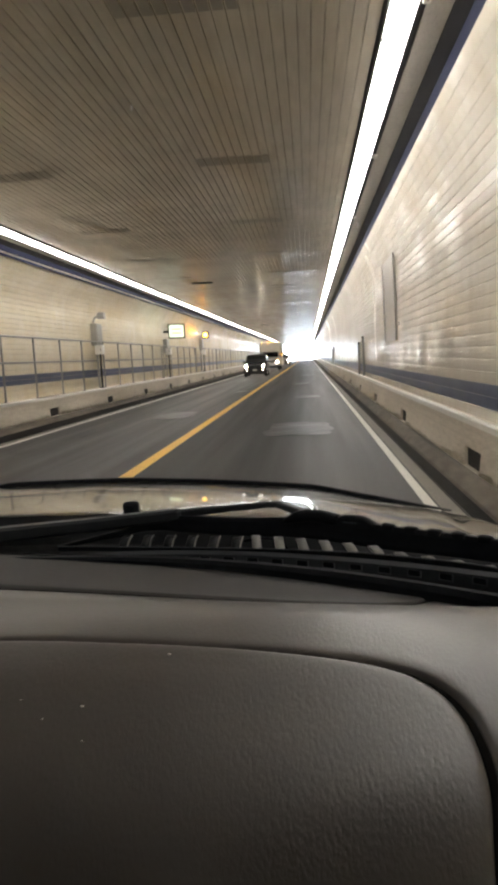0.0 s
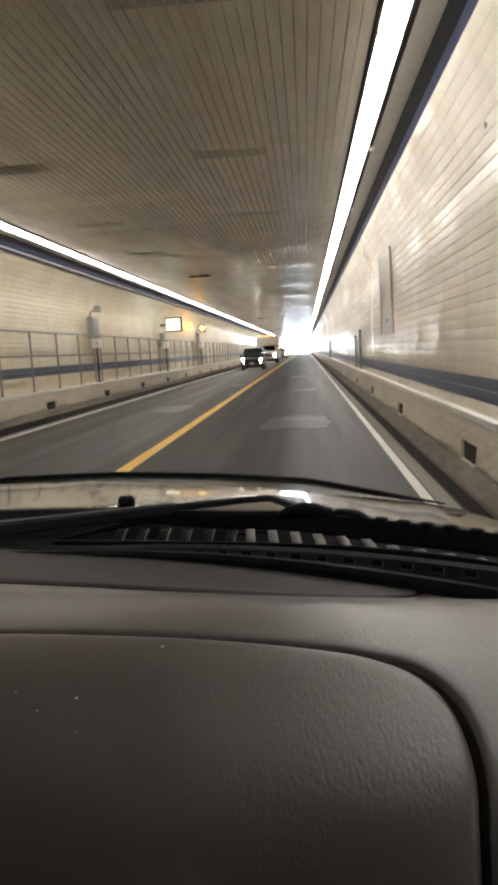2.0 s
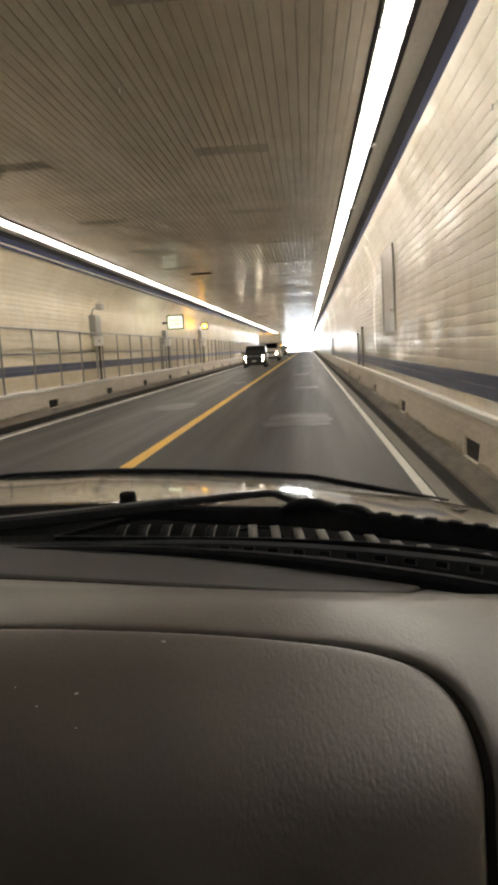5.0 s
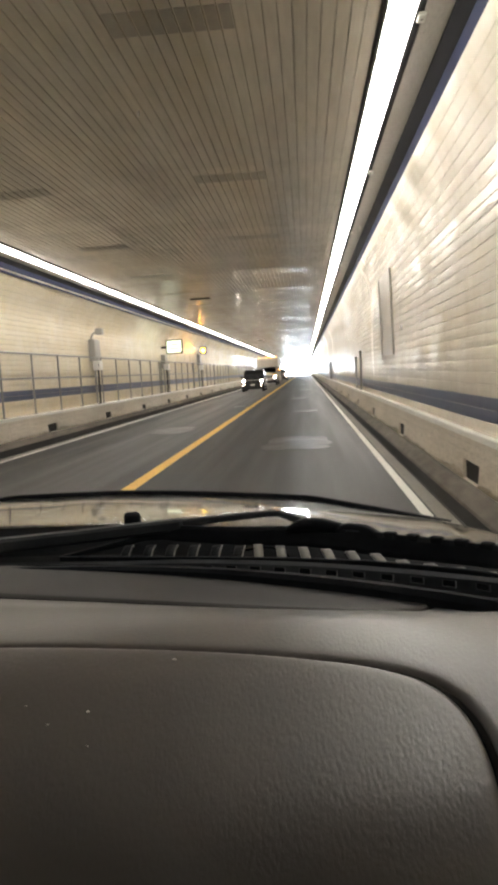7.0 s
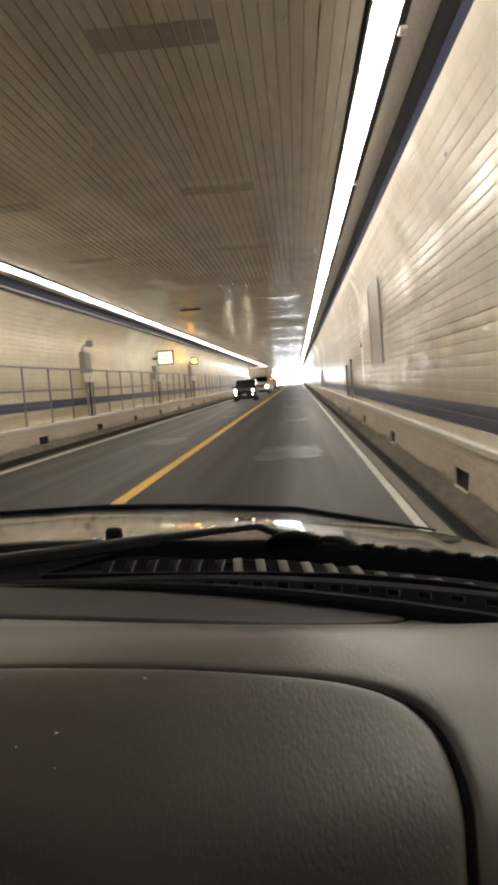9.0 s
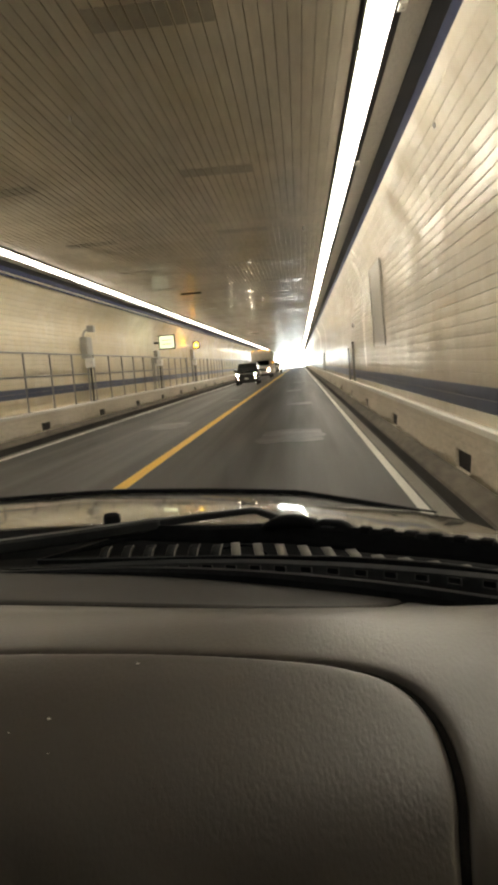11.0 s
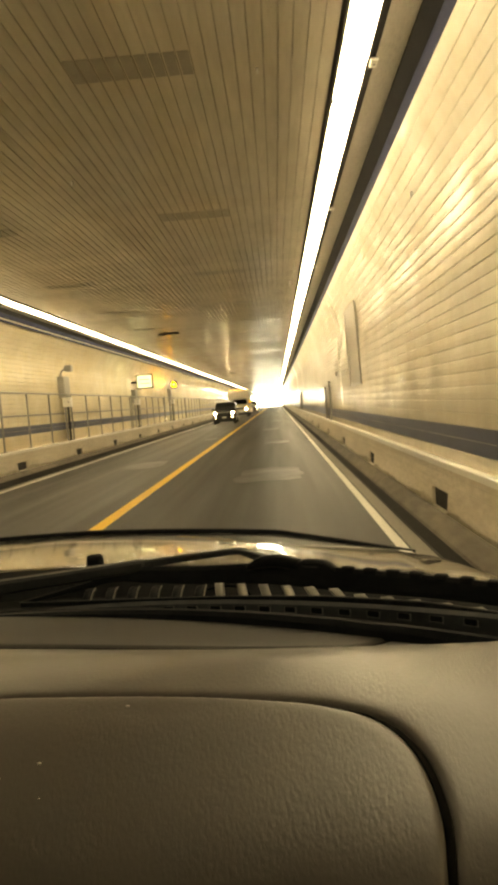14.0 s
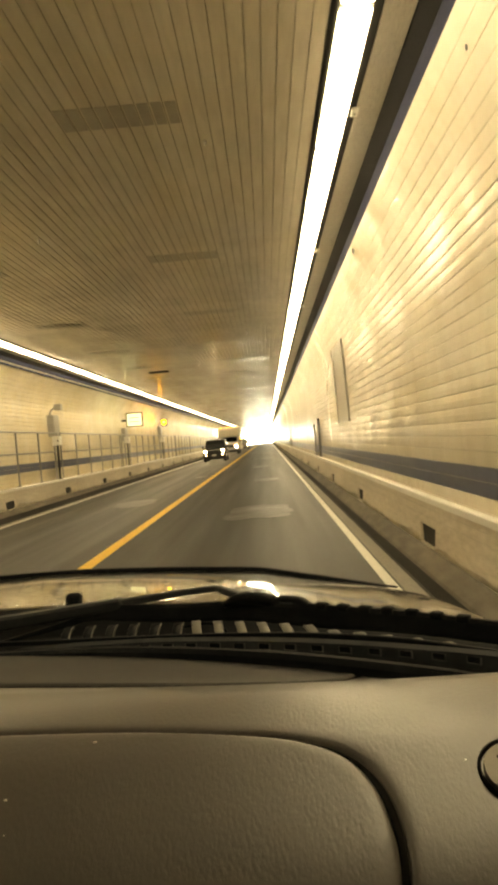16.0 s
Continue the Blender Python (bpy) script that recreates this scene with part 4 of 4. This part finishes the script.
for j in range(9):
    y = 0.32 - 2.76 * j / 8
    g.append([bm.verts.new((-1.27 + 1.74 * i / 16, y, ROOF - 0.02 - 0.06 * ((-1.27 + 1.74 * i / 16 - MID) / 0.87) ** 2 - 0.03 * (j / 8) ** 2)) for i in range(17)])
for a, c in zip(g, g[1:]):
    for i in range(16):
        bm.faces.new((a[i], a[i + 1], c[i + 1], c[i]))
bmesh.ops.solidify(bm, geom=bm.faces[:], thickness=0.03)
part("roof", bm, HEADLINER, car, "unseen cloth-lined roof that shades the dash", True)
bm = bmesh.new()
g = []
for j in range(9):
    y = 0.34 - 2.80 * j / 8
    g.append([bm.verts.new((-1.31 + 1.82 * i / 16, y, ROOF + 0.016 - 0.06 * ((-1.31 + 1.82 * i / 16 - MID) / 0.87) ** 2 - 0.03 * (j / 8) ** 2)) for i in range(17)])
for a, c in zip(g, g[1:]):
    for i in range(16):
        bm.faces.new((a[i], a[i + 1], c[i + 1], c[i]))
bmesh.ops.solidify(bm, geom=bm.faces[:], thickness=0.004)
part("roof_skin", bm, HOOD_PAINT, car, "champagne roof skin", True)
for x0, x1 in ((SHELL_L, SHELL_L + 0.06), (SHELL_R - 0.06, SHELL_R)):
    part("body_side", boxed(x0, x1, -2.5, 1.05, 0.32, 1.08, bevel=0.02), HOOD_PAINT, car, "champagne body side")
    part("fender", boxed(x0, x1, 1.05, 2.2, 0.45, 0.93, bevel=0.02), HOOD_PAINT, car, "champagne fender")
    # The unseen left window is darkened to cut light on the dash.
    part("side_window", boxed((x0 + x1) / 2 - 0.003, (x0 + x1) / 2 + 0.003, -2.36, 0.15, 1.08, 1.74), DIM_SIDE if x0 < MID else CLEAR_SIDE, car, "unseen side window darkened to dim the dash" if x0 < MID else "clear side window")
    for y0, y1 in ((-0.95, -0.85), (-2.5, -2.38)):
        part("pillar", boxed(x0, x1, y0, y1, 1.06, 1.76, bevel=0.01), CABIN_TRIM, car)
# Unseen seats, added to hold light from the rear off the dash.
for x in (-0.82, 0.0):
    seat = part("seat", boxed(x - 0.26, x + 0.26, -0.75, -0.22, 0.62, 0.80, bevel=0.05), CABIN_TRIM, car, "unseen dark cloth seat added to block rear light")
    bm = boxed(x - 0.26, x + 0.26, -0.93, -0.78, 0.70, 1.36, bevel=0.05)
    part("backrest", bm, CABIN_TRIM, seat)
    part("headrest", boxed(x - 0.13, x + 0.13, -0.93, -0.83, 1.38, 1.60, bevel=0.04), CABIN_TRIM, seat)
    part("base", boxed(x - 0.2, x + 0.2, -0.7, -0.25, 0.36, 0.62, bevel=0.02), CABIN_TRIM, seat)
part("floor_pan", boxed(SHELL_L + 0.06, SHELL_R - 0.06, -2.5, 2.1, 0.30, 0.36), CABIN_TRIM, car)
part("tail", boxed(SHELL_L + 0.06, SHELL_R - 0.06, -2.5, -2.4, 0.36, 1.76, bevel=0.02), CABIN_TRIM, car)
part("bulkhead", boxed(SHELL_L + 0.06, SHELL_R - 0.06, 0.85, 0.9, 0.36, 1.08), CABIN_TRIM, car)
part("nose", boxed(SHELL_L + 0.08, SHELL_R - 0.06, 2.15, 2.25, 0.35, 0.86, bevel=0.03), HOOD_PAINT, car)
for x in (SHELL_L + 0.14, SHELL_R - 0.14):
    for y in (1.65, -1.6):
        w = part("wheel", rod(bmesh.new(), (x - 0.11, y, 0.34), (x + 0.11, y, 0.34), 0.34, 28), TYRE, car, "black tyre")
        part("rim", rod(bmesh.new(), (x - 0.115, y, 0.34), (x + 0.115, y, 0.34), 0.2, 20), RIM, w, "alloy rim")


# ---- oncoming vehicles, far down the other lane ----
def hull(bm, sections):
    """A body from cross-sections (y, half width, bottom, top)."""
    rings = []
    for y, w, z0, z1 in sections:
        c = min(0.08, (z1 - z0) * 0.3)
        rings.append([bm.verts.new((x, y, z)) for x, z in ((-w, z0 + c), (-w + c, z0), (w - c, z0), (w, z0 + c), (w, z1 - c), (w - c, z1), (-w + c, z1), (-w, z1 - c))])
    for a, b in zip(rings, rings[1:]):
        for i in range(8):
            bm.faces.new((a[i], a[(i + 1) % 8], b[(i + 1) % 8], b[i]))
    bm.faces.new(rings[0]), bm.faces.new(rings[-1])
    return bm


def lens_disc(x, y, z, r):
    bm = bmesh.new()
    rod(bm, (x, y, z), (x, y - 0.04, z), r, 20, r * 0.85)
    return bm


def wheels(e, xs_, ys_, r):
    for x in xs_:
        for y in ys_:
            w = part("wheel", rod(bmesh.new(), (x - 0.11, y, r), (x + 0.11, y, r), r, 24), TYRE, e, "black tyre")
            part("rim", rod(bmesh.new(), (x - 0.12, y, r), (x + 0.12, y, r), r * 0.6, 16), RIM, w, "alloy rim")


def suv(paint):
    e = new("sport_utility_car")
    part("body", hull(bmesh.new(), [(0, 0.82, 0.5, 0.9), (0.12, 0.9, 0.42, 1.02), (1.1, 0.92, 0.4, 1.1), (1.2, 0.92, 0.38, 1.12), (4.2, 0.92, 0.4, 1.14), (4.45, 0.86, 0.5, 1.1)]), paint, e)
    part("cabin", hull(bmesh.new(), [(1.2, 0.84, 1.08, 1.16), (1.85, 0.76, 1.08, 1.72), (3.9, 0.76, 1.08, 1.76), (4.35, 0.8, 1.08, 1.3)]), paint, e)
    bm = bmesh.new()
    v = [bm.verts.new(c) for c in ((-0.74, 1.27, 1.17), (0.74, 1.27, 1.17), (0.66, 1.80, 1.66), (-0.66, 1.80, 1.66))]
    bm.faces.new(v)
    bmesh.ops.translate(bm, vec=(0, -0.02, 0.02), verts=bm.verts)
    bmesh.ops.solidify(bm, geom=bm.faces[:], thickness=0.01)
    part("windscreen", bm, CAR_GLASS, e, "dark windscreen")
    for s in (-1, 1):
        part("headlight", lens_disc(s * 0.70, 0.03, 0.84, 0.10), HEADLAMP, e, "glaring headlight")
        part("fog_lamp", lens_disc(s * 0.66, -0.06, 0.54, 0.05), FOG_LAMP, e, "warm fog lamp")
        part("door_handle", boxed(s * 0.93 - 0.015, s * 0.93 + 0.015, 2.5, 2.7, 0.98, 1.02, bevel=0.006), RIM, e)
        part("side_window", boxed(s * 0.79 - 0.02, s * 0.79 + 0.02, 1.9, 3.8, 1.2, 1.6, bevel=0.01), CAR_GLASS, e)
        part("mirror", boxed(s * 1.0 - 0.09, s * 1.0 + 0.09, 1.45, 1.55, 1.1, 1.25, bevel=0.03), paint, e)
        part("roof_bar", boxed(s * 0.62 - 0.02, s * 0.62 + 0.02, 2.0, 3.8, 1.78, 1.81, bevel=0.008), RIM, e, "metal roof bar")
    grille = part("grille", boxed(-0.45, 0.45, -0.02, 0.04, 0.66, 0.88, bevel=0.01), BLACK_METAL, e)
    part("chrome_bar", boxed(-0.52, 0.52, -0.035, 0.0, 0.90, 0.94, bevel=0.008), RIM, grille, "chrome bar")
    part("plate", boxed(-0.16, 0.16, -0.10, -0.085, 0.48, 0.58, bevel=0.004), NOSING, e, "pale blank plate")
    part("hood_edge", boxed(-0.80, 0.80, 1.12, 1.22, 1.10, 1.125, bevel=0.008), BLACK_METAL, e)
    part("bumper", boxed(-0.86, 0.86, -0.08, 0.1, 0.42, 0.62, bevel=0.03), BLACK_METAL, e)
    part("air_dam", boxed(-0.80, 0.80, -0.02, 0.12, 0.20, 0.42, bevel=0.03), BLACK_METAL, e)
    wheels(e, (-0.80, 0.80), (0.85, 3.5), 0.36)
    return e


def motorhome():
    e = new("motorhome")
    coach = part("coach_body", hull(bmesh.new(), [(1.3, 1.18, 0.55, 3.05), (1.4, 1.2, 0.5, 3.1), (7.4, 1.2, 0.5, 3.1), (7.5, 1.15, 0.55, 3.05)]), CREAM_PAINT, e)
    bunk = part("bunk", hull(bmesh.new(), [(-0.28, 1.08, 2.12, 2.78), (-0.18, 1.17, 2.05, 2.98), (0.15, 1.2, 2.02, 3.10), (1.42, 1.2, 1.98, 3.12)]), CREAM_PAINT, e, "cream over-cab bunk")
    cab = part("cab", hull(bmesh.new(), [(-0.72, 0.88, 0.6, 1.1), (-0.6, 0.97, 0.5, 1.26), (0.3, 1.0, 0.45, 1.42), (0.85, 0.98, 0.45, 2.05), (1.4, 0.98, 0.45, 2.1)]), CREAM_PAINT, e)
    bm = bmesh.new()
    v = [bm.verts.new(c) for c in ((-0.86, 0.28, 1.44), (0.86, 0.28, 1.44), (0.82, 0.78, 2.04), (-0.82, 0.78, 2.04))]
    bm.faces.new(v)
    bmesh.ops.solidify(bm, geom=bm.faces[:], thickness=0.02)
    part("windscreen", bm, CAR_GLASS, cab, "dark windscreen")
    part("wiper", rod(bmesh.new(), (-0.4, 0.27, 1.47), (0.35, 0.36, 1.56), 0.012, 6), BLACK_METAL, cab)
    bm = boxed(-0.92, 0.92, -0.03, 0.03, -0.26, 0.26, bevel=0.06)
    bm.transform(Matrix.Translation((0, -0.225, 2.52)) @ Matrix.Rotation(radians(-6), 4, "X"))
    part("bunk_window", bm, CAR_GLASS, bunk, "wide dark bunk window")
    for z in (0.84, 0.96, 1.08):
        part("grille_bar", boxed(-0.56, 0.56, -0.76, -0.70, z, z + 0.035, bevel=0.01), STEEL_BOX, cab, "chrome grille bar")
    part("grille", boxed(-0.6, 0.6, -0.74, -0.66, 0.78, 1.14, bevel=0.02), BLACK_METAL, cab)
    part("bumper", boxed(-1.0, 1.0, -0.88, -0.66, 0.52, 0.68, bevel=0.03), RIM, e, "chrome bumper")
    part("air_dam", boxed(-0.92, 0.92, -0.80, -0.60, 0.26, 0.52, bevel=0.03), BLACK_METAL, e)
    for s in (-1, 1):
        part("headlight", lens_disc(s * 0.78, -0.72, 0.90, 0.11), HEADLAMP, cab, "glaring headlight")
        part("turn_lamp", boxed(s * 0.78 - 0.10, s * 0.78 + 0.10, -0.74, -0.68, 1.05, 1.13, bevel=0.01), MARKER, cab, "amber turn lamp")
        mirror = part("mirror", boxed(s * 1.24 - 0.10, s * 1.24 + 0.10, 0.42, 0.54, 1.46, 1.92, bevel=0.03), BLACK_METAL, e, "tall black mirror")
        part("mirror_lamp", boxed(s * 1.24 - 0.07, s * 1.24 + 0.07, 0.405, 0.425, 1.62, 1.76, bevel=0.008), MARKER, mirror, "amber mirror lamp")
        part("mirror_arm", rod(bmesh.new(), (s * 0.97, 0.6, 1.6), (s * 1.2, 0.5, 1.6), 0.015, 6), BLACK_METAL, mirror)
        part("cab_window", boxed(s * 0.985 - 0.015, s * 0.985 + 0.015, 0.75, 1.3, 1.45, 1.95, bevel=0.01), CAR_GLASS, cab)
        for y0, y1, z0 in ((1.9, 2.9, 1.75), (4.6, 5.8, 1.65)):
            part("side_window", boxed(s * 1.2 - 0.015, s * 1.2 + 0.015, y0, y1, z0, 2.4, bevel=0.01), CAR_GLASS, coach)
        part("skirt_stripe", boxed(s * 1.2 - 0.008, s * 1.2 + 0.008, 1.6, 7.2, 1.12, 1.22), HATCH, coach, "tan side stripe")
    door = part("entry_door", boxed(1.19, 1.22, 3.3, 3.95, 0.7, 2.6, bevel=0.01), CREAM_PAINT, coach)
    part("handle", boxed(1.22, 1.25, 3.36, 3.42, 1.4, 1.52, bevel=0.008), BLACK_METAL, door)
    part("awning", rod(bmesh.new(), (1.27, 1.8, 2.92), (1.27, 6.6, 2.92), 0.07, 12), STEEL_BOX, coach, "rolled awning")
    for y in (1.9, 6.5):
        part("awning_arm", boxed(1.21, 1.25, y - 0.03, y + 0.03, 1.0, 2.9, bevel=0.006), BLACK_METAL, coach)
    for x in (-0.9, -0.3, 0, 0.3, 0.9):
        part("marker_light", boxed(x - 0.07, x + 0.07, 0.10, 0.22, 3.08, 3.14, bevel=0.015), MARKER, bunk, "amber marker light")
    wheels(e, (-0.9, 0.9), (0.1, 5.6), 0.4)
    return e


v = suv(DARK_PAINT)
v.location = (CX - 1.75, 54.0, 0.006)
tagged(v, "dark sport utility car with headlights on in the other lane", "car")
v = motorhome()
v.location = (CX - 1.80, 78.0, 0.006)
tagged(v, "cream motorhome with an over-cab bunk in the other lane", "motorhome")
v = suv(SILVER_PAINT)
v.location = (CX - 1.5, 112.0, 0.006)
tagged(v, "pale silver sport utility car with headlights on", "car")
